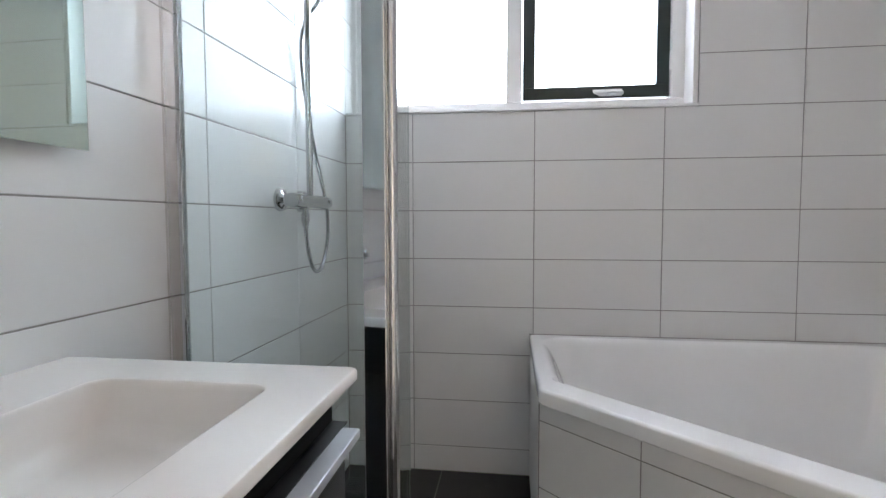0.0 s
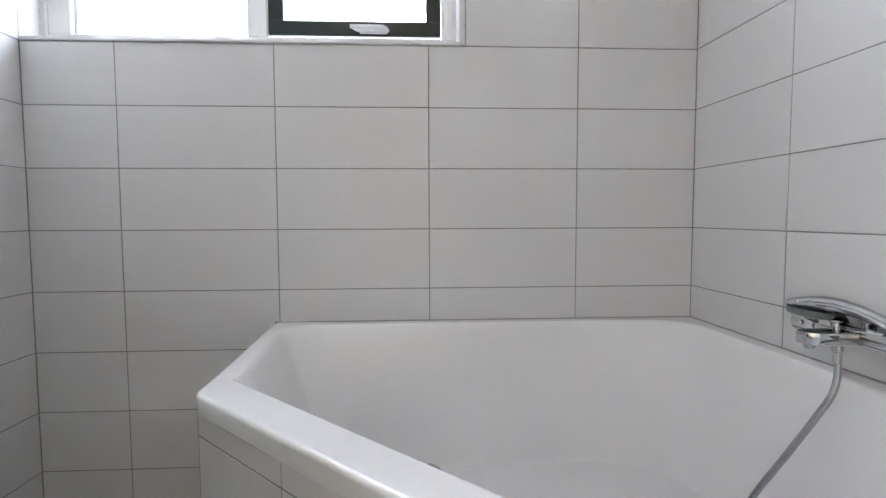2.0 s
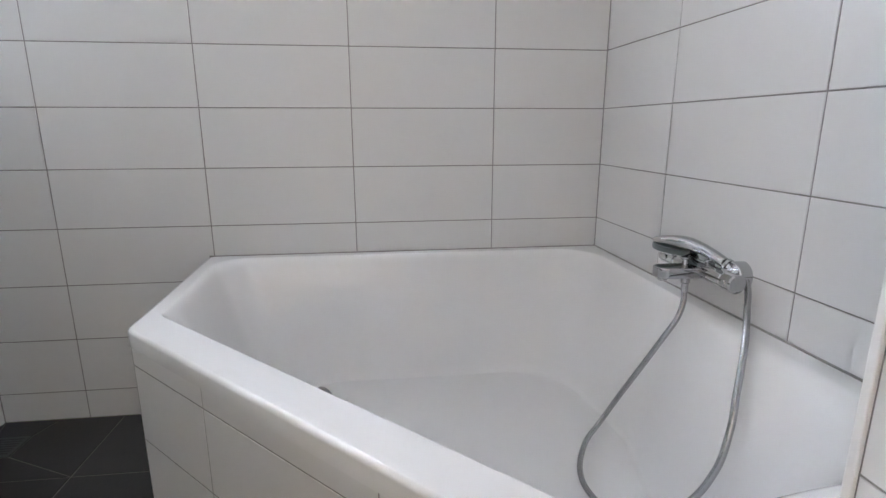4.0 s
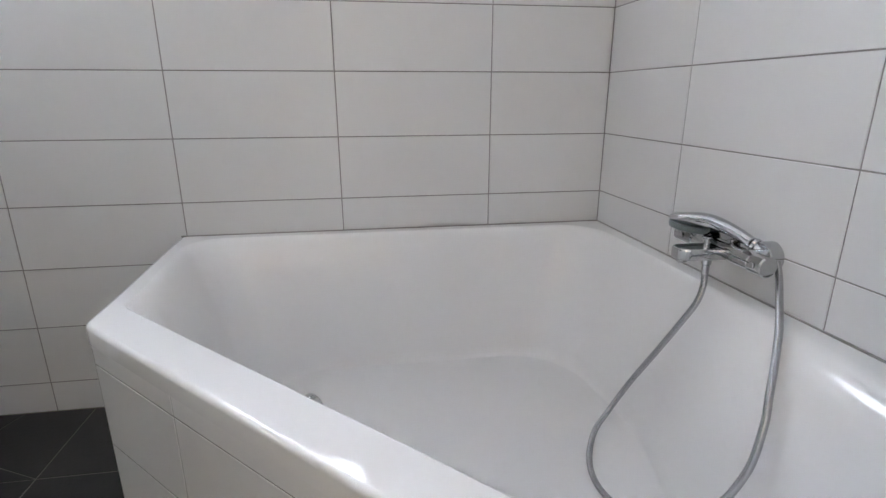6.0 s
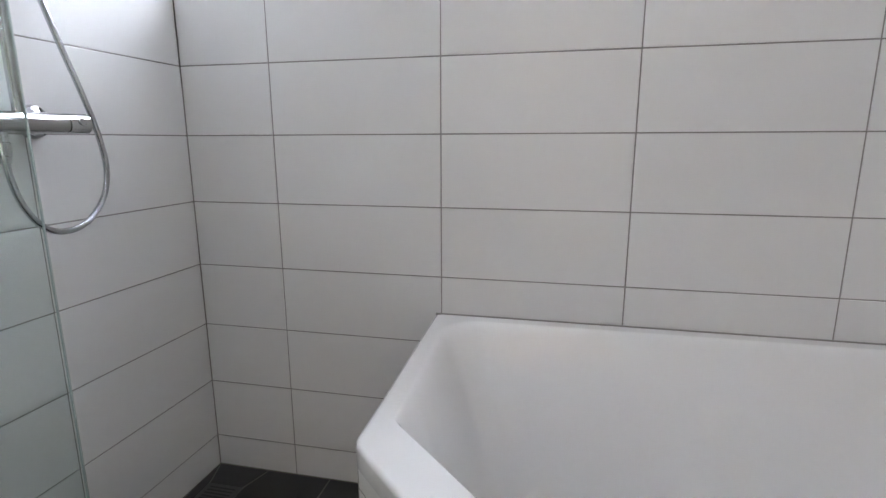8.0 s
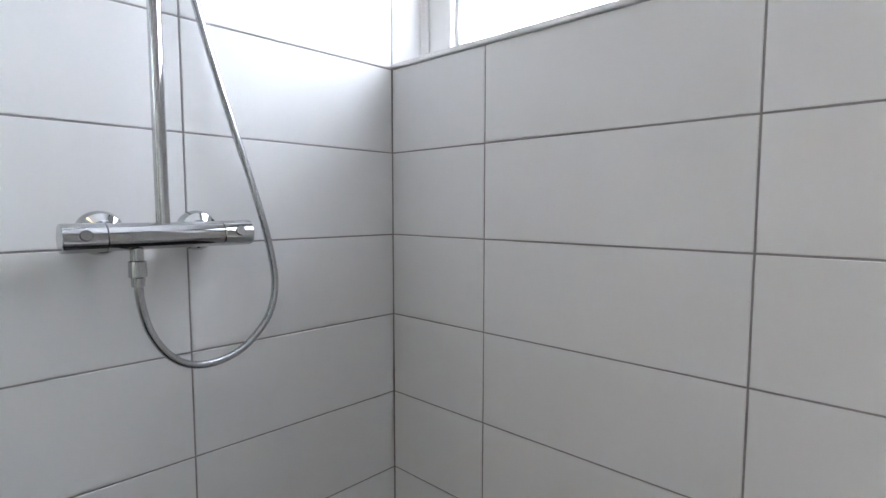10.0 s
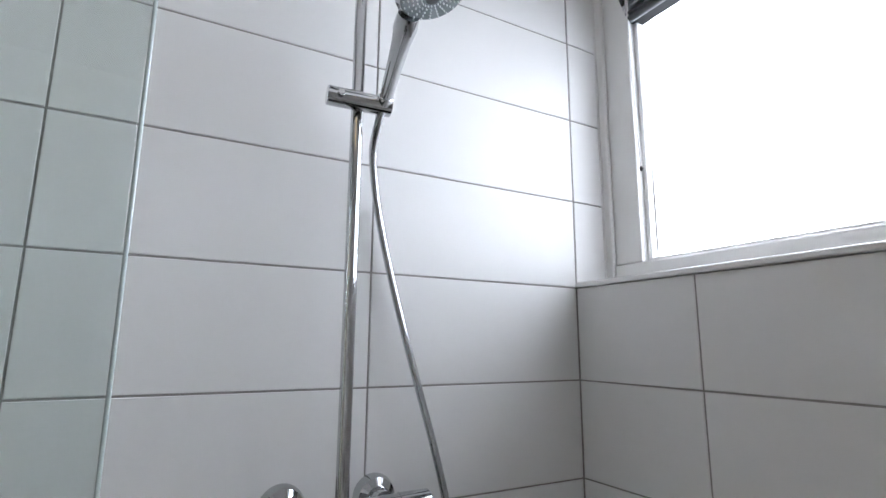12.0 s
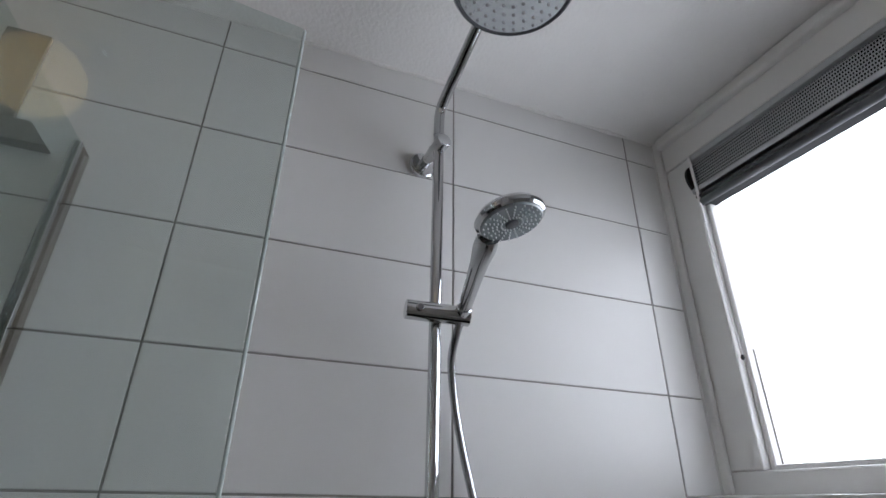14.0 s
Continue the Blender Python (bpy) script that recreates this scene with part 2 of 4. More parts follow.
wall_north = tagged(part("wall_north", box(-0.6, 2.3, SETBACK, 0.26, 0, SILL - 0.002), GROUT),
                    "white glazed rectangular wall tiles with grey joints below the window", "wall", kind="structure")
wall_north_pier = tagged(part("wall_north_pier", box(WIN_R + 0.003, 2.3, SETBACK, 0.26, SILL - 0.002, CEIL + 0.1), GROUT),
                         "white tiled wall beside the window", "wall", kind="structure")
s = SETBACK
wall_west = tagged(part("wall_west", prism([(LEFT_A[0] - s - 0.005, 0.26), (LEFT_A[0] - s, 0), (LEFT_B[0] - s, BACK), (-0.6, BACK), (-0.6, 0.26)], 0, CEIL + 0.1), GROUT),
                   "white tiled wall with grey joints behind shower and washbasin", "wall", kind="structure")
wall_east = tagged(part("wall_east", prism([(RIGHT_A[0] + s, 0), (2.3, 0), (2.3, BACK), (RIGHT_B[0] + s, BACK)], 0, CEIL + 0.1), GROUT),
                   "white tiled wall with grey joints above the bath", "wall", kind="structure")
# doorway behind, with a small hall lit through an added, unseen window
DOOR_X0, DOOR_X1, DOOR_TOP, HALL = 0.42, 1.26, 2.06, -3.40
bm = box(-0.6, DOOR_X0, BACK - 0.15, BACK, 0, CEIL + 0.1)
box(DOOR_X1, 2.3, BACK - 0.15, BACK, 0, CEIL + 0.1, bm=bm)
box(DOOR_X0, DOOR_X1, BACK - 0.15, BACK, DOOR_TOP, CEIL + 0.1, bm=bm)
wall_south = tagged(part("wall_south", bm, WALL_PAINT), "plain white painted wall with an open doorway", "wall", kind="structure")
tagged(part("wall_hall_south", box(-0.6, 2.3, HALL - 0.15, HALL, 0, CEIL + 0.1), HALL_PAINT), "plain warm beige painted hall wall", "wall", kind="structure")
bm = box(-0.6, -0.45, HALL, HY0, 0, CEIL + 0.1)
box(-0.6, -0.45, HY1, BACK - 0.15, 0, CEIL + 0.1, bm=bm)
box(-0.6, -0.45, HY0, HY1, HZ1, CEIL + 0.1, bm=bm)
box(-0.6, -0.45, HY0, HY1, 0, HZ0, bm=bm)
tagged(part("wall_hall_west", bm, HALL_PAINT), "plain beige painted hall wall with an added, unseen window opening", "wall", kind="structure")
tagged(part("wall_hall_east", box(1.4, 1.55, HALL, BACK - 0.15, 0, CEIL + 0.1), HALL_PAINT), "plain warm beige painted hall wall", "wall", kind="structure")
floor = tagged(part("floor", box(-0.6, 2.3, HALL - 0.15, 0.26, -0.12, -0.0015), FLOOR_GROUT),
               "dark anthracite floor tiles with grey joints", "floor", kind="structure")
ceiling = tagged(part("ceiling", box(-0.6, 2.3, HALL - 0.15, 0.26, CEIL, CEIL + 0.12), PLASTER),
                 "white roughly plastered ceiling", "ceiling", kind="structure")
# uneven bead of filler along the ceiling and the window reveal
bm = bmesh.new()
line = []
for k in range(240):
    y = 0.09 - k * 0.0105
    line.append(Vector((left_x(y) - 0.001, y, CEIL + 0.001)))
for k in range(len(line) - 1):
    a, b = line[k], line[k + 1]
    r0 = 0.006 + 0.006 * noise.noise(a * 14) + 0.003 * noise.noise(a * 60)
    if k == 0:
        prev = [bm.verts.new(a + Vector((max(0.002, r0) * math.cos(q), 0, -max(0.002, r0) * math.sin(q)))) for q in (-0.3, 0.3, 0.8, 1.3, 1.9)]
    r1 = max(0.002, 0.006 + 0.006 * noise.noise(b * 14) + 0.003 * noise.noise(b * 60))
    ring = [bm.verts.new(b + Vector((r1 * math.cos(q), 0, -r1 * math.sin(q)))) for q in (-0.3, 0.3, 0.8, 1.3, 1.9)]
    for q in range(4):
        bm.faces.new((prev[q], prev[q + 1], ring[q + 1], ring[q]))
    prev = ring
part("filler_bead", bm, PLASTER, ceiling, "uneven white filler bead", smooth=True)
part("filler_bead", box(LEFT_A[0] - 0.004, LEFT_A[0] + 0.0025, 0.0925, 0.0985, SILL + 0.012, CEIL - 0.002, 0.001), WALL_PAINT, wall_west, "white filler bead")
# boxed-in pier at the foot end of the bath
PIER_X, PIER_Y = 1.592, -1.425
wall_pier = tagged(part("wall_pier", box(PIER_X + s, 1.99, -2.02, PIER_Y - s, 0, CEIL), GROUT),
                   "white tiled boxed-in pier beside the bath", "wall", kind="structure")
part("corner_trim", box(PIER_X - 0.004, PIER_X + 0.008, PIER_Y - 0.008, PIER_Y + 0.004, 0.0, CEIL, 0.002), TRIM, wall_pier, "white plastic corner trim")
part("corner_trim", box(PIER_X - 0.004, PIER_X + 0.008, -2.024, -2.012, 0.0, CEIL, 0.002), TRIM, wall_pier, "white plastic corner trim")

# overcast sky beyond the window
sky_mat = bpy.data.materials.new("overcast_backdrop")
sky_mat.use_nodes = True
sb = sky_mat.node_tree.nodes["Principled BSDF"]
sb.inputs["Base Color"].default_value = (0, 0, 0, 1)
sb.inputs["Emission Color"].default_value = (0.87, 0.94, 1.0, 1)
# brightest straight out from the window, paler towards the sides and the zenith; an added half-bright glow stands in
# for unseen ground
sky_geo = sky_mat.node_tree.nodes.new("ShaderNodeNewGeometry")
sky_dir = sky_mat.node_tree.nodes.new("ShaderNodeVectorMath")
sky_dir.operation = "NORMALIZE"
sky_xyz = sky_mat.node_tree.nodes.new("ShaderNodeSeparateXYZ")
sky_pow = sky_mat.node_tree.nodes.new("ShaderNodeMath")
sky_pow.operation = "POWER"
sky_pow.inputs[1].default_value = 1.4
sky_low = sky_mat.node_tree.nodes.new("ShaderNodeMapRange")
sky_low.inputs["From Min"].default_value, sky_low.inputs["From Max"].default_value = -0.04, 0.03
sky_low.inputs["To Min"].default_value, sky_low.inputs["To Max"].default_value = 0.5 * SKY_GLOW, SKY_GLOW
sky_mul = sky_mat.node_tree.nodes.new("ShaderNodeMath")
sky_mul.operation = "MULTIPLY"
for o, i in ((sky_geo.outputs["Position"], sky_dir.inputs[0]), (sky_dir.outputs[0], sky_xyz.inputs[0]), (sky_xyz.outputs["Y"], sky_pow.inputs[0]),
             (sky_xyz.outputs["Z"], sky_low.inputs["Value"]), (sky_pow.outputs[0], sky_mul.inputs[0]), (sky_low.outputs[0], sky_mul.inputs[1]),
             (sky_mul.outputs[0], sb.inputs["Emission Strength"])):
    sky_mat.node_tree.links.new(o, i)
bm = bmesh.new()
SKY_R, SKY_N, SKY_M, SKY_LOW, SKY_TOP = 60.0, 48, 24, radians(-50), radians(70)
sky_rings = []
for k in range(SKY_M + 1):
    e = SKY_LOW + (SKY_TOP - SKY_LOW) * k / SKY_M
    sky_rings.append([bm.verts.new((0.4 + SKY_R * math.cos(e) * math.cos(math.pi * q / SKY_N), 0.5 + SKY_R * math.cos(e) * math.sin(math.pi * q / SKY_N), 1.3 + SKY_R * math.sin(e)))
                      for q in range(SKY_N + 1)])
for p, q in zip(sky_rings[:-1], sky_rings[1:]):
    for k in range(SKY_N):
        bm.faces.new((p[k], p[k + 1], q[k + 1], q[k]))
backdrop = tagged(part("backdrop", bm, sky_mat), "white overcast sky outside the window, with added glow below the horizon", "sky", kind="structure")

# ---- window ----
window_1 = thing("window_1", (0.4, 0.1, SILL), "white timber window with a clear fixed pane and dark green casement", "window", kind="structure")
GX0, GX1, MX = -0.195, 0.384, 0.45
CX1 = 1.05
WY0, WY1 = 0.105, 0.19
TOPZ = 2.285
part("window_sill", box(LEFT_A[0] + 0.002, WIN_R, -0.006, 0.125, SILL, SILL + 0.012, 0.003), SILL_MAT, window_1, "thin white sill board")
part("bottom_rail", box(-0.292, WIN_R, WY0, WY1, SILL + 0.012, 1.566, 0.004), FRAME_PAINT, window_1)
part("jamb", box(-0.292, GX0, WY0 + 0.004, WY1, 1.5661, TOPZ, 0.004), FRAME_PAINT, window_1)
part("jamb", box(CX1, WIN_R, WY0 + 0.004, WY1, 1.5661, TOPZ, 0.004), FRAME_PAINT, window_1)
part("mullion", box(GX1, MX, WY0 + 0.004, WY1, 1.5661, TOPZ, 0.004), FRAME_PAINT, window_1)
part("head_rail", box(-0.292, WIN_R, WY0, WY1, TOPZ, CEIL - 0.022, 0.004), FRAME_PAINT, window_1)
part("cover_moulding", box(-0.270, WIN_R, 0.086, WY0 + 0.02, CEIL - 0.032, CEIL - 0.001, 0.008), FRAME_PAINT, window_1)
part("cover_strip", box(-0.2885, -0.266, 0.096, WY0 + 0.004, SILL + 0.012, CEIL - 0.001, 0.005), FRAME_PAINT, window_1)
part("cover_strip", box(WIN_R - 0.022, WIN_R, 0.004, WY0 + 0.002, SILL + 0.012, CEIL - 0.001, 0.004), FRAME_PAINT, window_1)
part("glazing_bead", box(GX0, GX0 + 0.012, 0.128, 0.15, 1.566, TOPZ, 0.003), FRAME_PAINT, window_1)
part("glazing_bead", box(GX0, GX1, 0.128, 0.15, 1.5662, 1.576, 0.003), FRAME_PAINT, window_1)
pane = part("pane", box(GX0, GX1, 0.150, 0.154, 1.5665, TOPZ), PANE, window_1)
pane.visible_shadow = False
part("worn_sealant", box(GX0 + 0.0118, GX0 + 0.0136, 0.1465, 0.1497, 1.578, 1.80, 0.0005), OLD_SEALANT, window_1, "dirty cracked sealant")
part("worn_sealant", box(GX0 + 0.0137, GX0 + 0.20, 0.1465, 0.1497, 1.5762, 1.5778, 0.0005), OLD_SEALANT, window_1, "dirty cracked sealant")
# casement
CZ0, CZ1, CW = 1.577, TOPZ - 0.004, 0.052
casement = part("casement", box(MX + 0.003, CX1 - 0.003, 0.118, 0.172, CZ0, CZ0 + CW, 0.004), DARK_PAINT, window_1, "dark green-black casement bottom rail")
part("casement_top", box(MX + 0.003, CX1 - 0.003, 0.118, 0.172, CZ1 - CW, CZ1, 0.004), DARK_PAINT, casement)
part("casement_stile", box(MX + 0.003, MX + 0.003 + CW, 0.1185, 0.1715, CZ0 + CW - 0.001, CZ1 - CW + 0.001, 0.004), DARK_PAINT, casement)
part("casement_stile", box(CX1 - 0.003 - CW, CX1 - 0.003, 0.1185, 0.1715, CZ0 + CW - 0.001, CZ1 - CW + 0.001, 0.004), DARK_PAINT, casement)
pane = part("pane", box(MX + 0.05, CX1 - 0.05, 0.145, 0.149, CZ0 + CW - 0.004, CZ1 - CW + 0.004), PANE, casement)
pane.visible_shadow = False
for z in (1.72, 2.16):
    part("hinge", rod((CX1 - 0.001, 0.114, z - 0.04), (CX1 - 0.001, 0.114, z + 0.04), 0.005), TRIM, window_1)
bm = bmesh.new()
pts = [(0.735, 0.075), (0.850, 0.075), (0.868, 0.117), (0.757, 0.117)]
prism(pts, 1.590, 1.603, 0.003, bm)
part("latch_handle", bm, TRIM, casement, "white lever latch")
part("latch_plate", box(0.765, 0.86, 0.112, 0.119, 1.584, 1.612, 0.003), TRIM, casement)

# ventilation grille on top of the fixed pane
ventilator = thing("window_ventilator", (0.1, 0.13, 2.16), "grey aluminium perforated ventilation grille above the fixed pane", "ventilator")
VX0, VX1 = GX0 + 0.002, GX1 - 0.002
bm = bmesh.new()
nx, nz = 108, 9
px = (VX1 - VX0) / nx
V0, V1 = Vector((0, 0.095, 2.186)), Vector((0, 0.112, 2.268))
pz = (V1 - V0) / nz
for i in range(nx):
    for j in range(nz):
        off = 0.25 * px * (1 if j % 2 else -1)
        c = Vector((VX0 + (i + 0.5) * px, 0, 0)) + V0 + pz * (j + 0.5)
        q = [c + Vector((sx * px / 2, 0, 0)) + pz * (sz / 2) for sx, sz in ((-1, -1), (1, -1), (1, 1), (-1, 1))]
        h = [c + Vector((off * 0.6 + sx * px * 0.29, 0, 0)) + pz * (sz * 0.30) for sx, sz in ((-1, -1), (1, -1), (1, 1), (-1, 1))]
        qv, hv = [bm.verts.new(p) for p in q], [bm.verts.new(p) for p in h]
        for k in range(4):
            bm.faces.new((qv[k], qv[(k + 1) % 4], hv[(k + 1) % 4], hv[k]))
part("perforated_cover", bm, SATIN, ventilator, "perforated grey metal strip")
part("dark_core", box(VX0, VX1, 0.118, 0.149, 2.150, 2.282), MATT_BLACK, ventilator)
part("upper_lip", box(VX0, VX1, 0.104, 0.149, 2.268, 2.2835, 0.002), SATIN, ventilator)
part("lower_lip", box(VX0, VX1, 0.090, 0.1178, 2.172, 2.186, 0.003), SATIN, ventilator)
part("flap", box(VX0 + 0.01, VX1, 0.085, 0.1176, 2.152, 2.160, 0.003), GREY, ventilator)
part("flap_bar", rod((VX0 + 0.015, 0.094, 2.142), (VX1, 0.094, 2.142), 0.009), GREY, ventilator)
part("end_cap", lathe((VX0 - 0.003, 0.122, 2.215), (VX0 + 0.006, 0.122, 2.215), [(0, 0), (0, 0.040), (0.003, 0.044), (0.009, 0.044), (0.009, 0)]), BLACK, ventilator, "black plastic end cap")
cord = thing("pull_cord", (-0.188, 0.115, 2.15), "thin white pull cord with a dark bead beside the pane", "cord")
part("strap", tube(smooth_path([(VX0 + 0.016, 0.086, 2.268), (VX0 + 0.018, 0.086, 2.18), (VX0 + 0.014, 0.092, 2.09)], 8), 0.0036, 10), TRIM, cord, "flat white strap")
part("string", tube(smooth_path([(VX0 + 0.014, 0.092, 2.094), (VX0 + 0.010, 0.098, 2.04), (-0.187, 0.108, 1.92), (-0.186, 0.115, 1.782)], 8), 0.0016, 8), TRIM, cord)
part("bead", lathe((-0.186, 0.115, 1.774), (-0.186, 0.115, 1.786), [(0, 0), (0.001, 0.003), (0.006, 0.0045), (0.011, 0.003), (0.012, 0)], 16), BLACK, cord, "dark bead")

# ---- bath ----


def fillet(poly, radii, n=8):
    out = []
    m = len(poly)
    for i in range(m):
        p, a, b = Vector(poly[i]), Vector(poly[i - 1]), Vector(poly[(i + 1) % m])
        u, v = (a - p).normalized(), (b - p).normalized()
        half = u.angle(v) / 2
        t = radii[i] / math.tan(half)
        c = p + (u + v).normalized() * (radii[i] / math.sin(half))
        s0, s1 = p + u * t - c, p + v * t - c
        for k in range(n + 1):
            d = s0.lerp(s1, k / n)
            out.append(c + d.normalized() * radii[i])
    return out


def radius_at(outline, c, ang):
    d = Vector((math.cos(ang), math.sin(ang)))
    best = 0.0
    for a, b in zip(outline, outline[1:] + outline[:1]):
        e = b - a
        det = d.x * -e.y + e.x * d.y
        if abs(det) < 1e-12:
            continue
        w = a - c
        t = (w.x * -e.y + e.x * w.y) / det
        k = (d.x * w.y - d.y * w.x) / det
        if -1e-6 <= k <= 1 + 1e-6 and t > best:
            best = t
    return best


RIM = 0.60
bath = thing("bathtub", (1.3, -0.62, 0), "white acrylic five-sided corner bath with a tiled front", "bathtub")
TUB_C = Vector((1.26, -0.62))
tub_out = fillet([(0.484, 0.008), (1.914, 0.008), (1.961, -1.42), (1.276, -1.42), (0.489, -0.646)], [0.012, 0.012, 0.02, 0.05, 0.05])
tub_in = fillet([(0.516, -0.035), (1.865, -0.035), (1.892, -0.90), (1.90, -1.395), (1.377, -1.389), (0.533, -0.563)], [0.10, 0.14, 0.30, 0.14, 0.08, 0.022])
tub_floor = fillet([(0.77, -0.165), (1.71, -0.165), (1.765, -0.62), (1.66, -1.08), (1.33, -1.16), (0.73, -0.56)], [0.20, 0.22, 0.2, 0.16, 0.16, 0.16])
bm = bmesh.new()
N = 300
loops = []
WALLP = [(0.0, 0.0), (0.02, 0.004), (0.045, 0.016), (0.07, 0.035), (0.10, 0.065), (0.14, 0.11), (0.25, 0.25), (0.38, 0.43), (0.51, 0.61), (0.62, 0.75), (0.72, 0.855),
         (0.81, 0.928), (0.89, 0.972), (0.95, 0.993), (1.0, 1.0)]
ROLLED = [(0.0, 0.0), (0.10, 0.006), (0.18, 0.022), (0.25, 0.055), (0.31, 0.105), (0.36, 0.165), (0.43, 0.275), (0.51, 0.42), (0.59, 0.575), (0.67, 0.72), (0.75, 0.835),
          (0.81, 0.915), (0.89, 0.967), (0.95, 0.992), (1.0, 1.0)]
SOFT = [(0.0, 0.0), (0.035, 0.003), (0.075, 0.013), (0.12, 0.036), (0.165, 0.072), (0.22, 0.13), (0.31, 0.25), (0.42, 0.42), (0.53, 0.60), (0.63, 0.74), (0.725, 0.85),
        (0.81, 0.926), (0.89, 0.972), (0.95, 0.993), (1.0, 1.0)]
DEPTH = 0.43


def shoulder(ang):
    """How far the wall at this bearing has the soft shoulder of the tiled sides, 0 to 1."""
    d = math.degrees(ang % (2 * math.pi))
    a = min(1.0, max(0.0, (d - 4) / 25))
    b = min(1.0, max(0.0, (176 - d) / 7))
    return a * a * (3 - 2 * a) * b * b * (3 - 2 * b)



def backrest(ang):
    """How far the wall at this bearing is the rolled backrest, 0 to 1."""
    d = math.degrees((ang + math.pi) % (2 * math.pi) - math.pi)
    a = min(1.0, max(0.0, (2 - d) / 26))
    b = min(1.0, max(0.0, (d + 84) / 26))
    return a * a * (3 - 2 * a) * b * b * (3 - 2 * b)



def rim_z(x, y):
    """The rim lies highest along the two tiled walls."""
    d = min(1.0, max(0.0, min(-y, right_x(y) - x) / 0.6))
    return RIM - 0.013 * d * d * (3 - 2 * d)


for i in range(N):
    ang = 2 * math.pi * i / N
    ro, ri, rf = (radius_at(o, TUB_C, ang) for o in (tub_out, tub_in, tub_floor))
    cs, sn2 = math.cos(ang), math.sin(ang)
    rz = rim_z(TUB_C.x + ro * cs, TUB_C.y + ro * sn2)
    rzi = rim_z(TUB_C.x + ri * cs, TUB_C.y + ri * sn2)
    sec = [(ro - 0.03, rz - 0.047), (ro - 0.004, rz - 0.047), (ro, rz - 0.043), (ro, rz - 0.010), (ro - 0.0025, rz - 0.004), (ro - 0.007, rz - 0.001), (ro - 0.012, rz)]
    ri = min(ri, ro - 0.025)
    w = backrest(ang)
    v = shoulder(ang)
    for (a0, b0), (a1, b1), (a2, b2) in zip(WALLP, ROLLED, SOFT):
        a, b = a0 + (a1 - a0) * w + (a2 - a0) * v, b0 + (b1 - b0) * w + (b2 - b0) * v
        sec.append((ri + (rf - ri) * a, rzi + (RIM - DEPTH - rzi) * b))
    sec += [(rf * 0.6, RIM - DEPTH - 0.008), (rf * 0.25, RIM - DEPTH - 0.013)]
    loops.append([bm.verts.new((TUB_C.x + r * math.cos(ang), TUB_C.y + r * math.sin(ang), z)) for r, z in sec])
for i in range(N):
    p, q = loops[i], loops[(i + 1) % N]
    for a in range(len(p) - 1):
        bm.faces.new((p[a], p[a + 1], q[a + 1], q[a]))
bm.faces.new([l[-1] for l in loops])
tub_shell = part("shell", bm, ACRYLIC, bath, "glossy white acrylic shell", smooth=True)
part("sealant", box(0.484, 1.905, -0.0045, 0.0, RIM - 0.004, RIM + 0.0035, 0.001), SEALANT, bath, "grey sealant joint")
seal = prism([(right_x(-0.004) - 0.0045, -0.004), (right_x(-0.004) + 0.001, -0.004), (right_x(-1.42) + 0.001, -1.42), (right_x(-1.42) - 0.0045, -1.42)], RIM - 0.004, RIM + 0.0035)
part("sealant", seal, SEALANT, bath, "grey sealant joint")
# front carcass behind the tiles
APRON = [(0.490, -0.004), (0.490, -0.633), (1.278, -1.408), (1.31, -1.34), (0.545, -0.59), (0.545, -0.004)]
apron = part("front_panel", prism(APRON, 0, 0.537), GROUT, bath, "white tiled front panel")
bm = lathe((0.962, -0.984, 0.549), (0.993, -0.950, 0.557), [(0, 0), (0, 0.030), (0.004, 0.031), (0.007, 0.029), (0.009, 0.024), (0.028, 0.0225), (0.031, 0.020), (0.031, 0)])
part("overflow_knob", bm, CHROME, bath, "round chrome waste knob", smooth=True)

# ---- bath mixer with hand shower ----
BX, BZ = 1.886, 0.697
bath_mixer = thing("bath_mixer", (BX, -0.70, BZ), "chrome thermostatic bath mixer on the tiled wall", "faucet")
for y in (-0.787, -0.634):
    w = right_x(y)
    part("wall_rosette", lathe((w, y, BZ + 0.008), (w - 0.05, y, BZ + 0.008), [(0, 0), (0, 0.034), (0.026, 0.034), (0.030, 0.031), (0.030, 0.018), (0.06, 0.018), (0.06, 0)]), CHROME, bath_mixer, smooth=True)
part("body", rod((BX, -0.795, BZ), (BX, -0.605, BZ), 0.021, 0.002), CHROME, bath_mixer, smooth=True)
for y0, y1 in ((-0.834, -0.7955), (-0.6045, -0.532)):
    knob = part("knob", rod((BX, y0, BZ), (BX, y1, BZ), 0.0228, 0.003), CHROME, bath_mixer, smooth=True)
    yb = (y0 + y1) / 2
    part("button", rod((BX - 0.020, yb, BZ + 0.002), (BX - 0.0255, yb, BZ + 0.002), 0.007, 0.001, 20), CHROME, knob, smooth=True)
bm = bmesh.new()
prism([(BX, -0.728), (BX - 0.10, -0.718), (BX - 0.118, -0.705), (BX - 0.118, -0.675), (BX - 0.10, -0.664), (BX, -0.668)], BZ - 0.018, BZ + 0.010, 0.005, bm)
spout = part("spout", bm, CHROME, bath_mixer, "flat chrome spout", smooth=True)
part("aerator", rod((BX - 0.098, -0.690, BZ - 0.026), (BX - 0.098, -0.690, BZ - 0.012), 0.012, n=20), CHROME, spout, smooth=True)
part("diverter", rod((BX - 0.045, -0.696, BZ + 0.008), (BX - 0.045, -0.696, BZ + 0.030), 0.0075, n=20), CHROME, bath_mixer, smooth=True)
part("diverter_cap", rod((BX - 0.045, -0.696, BZ + 0.028), (BX - 0.045, -0.696, BZ + 0.033), 0.011, n=20), CHROME, bath_mixer, smooth=True)
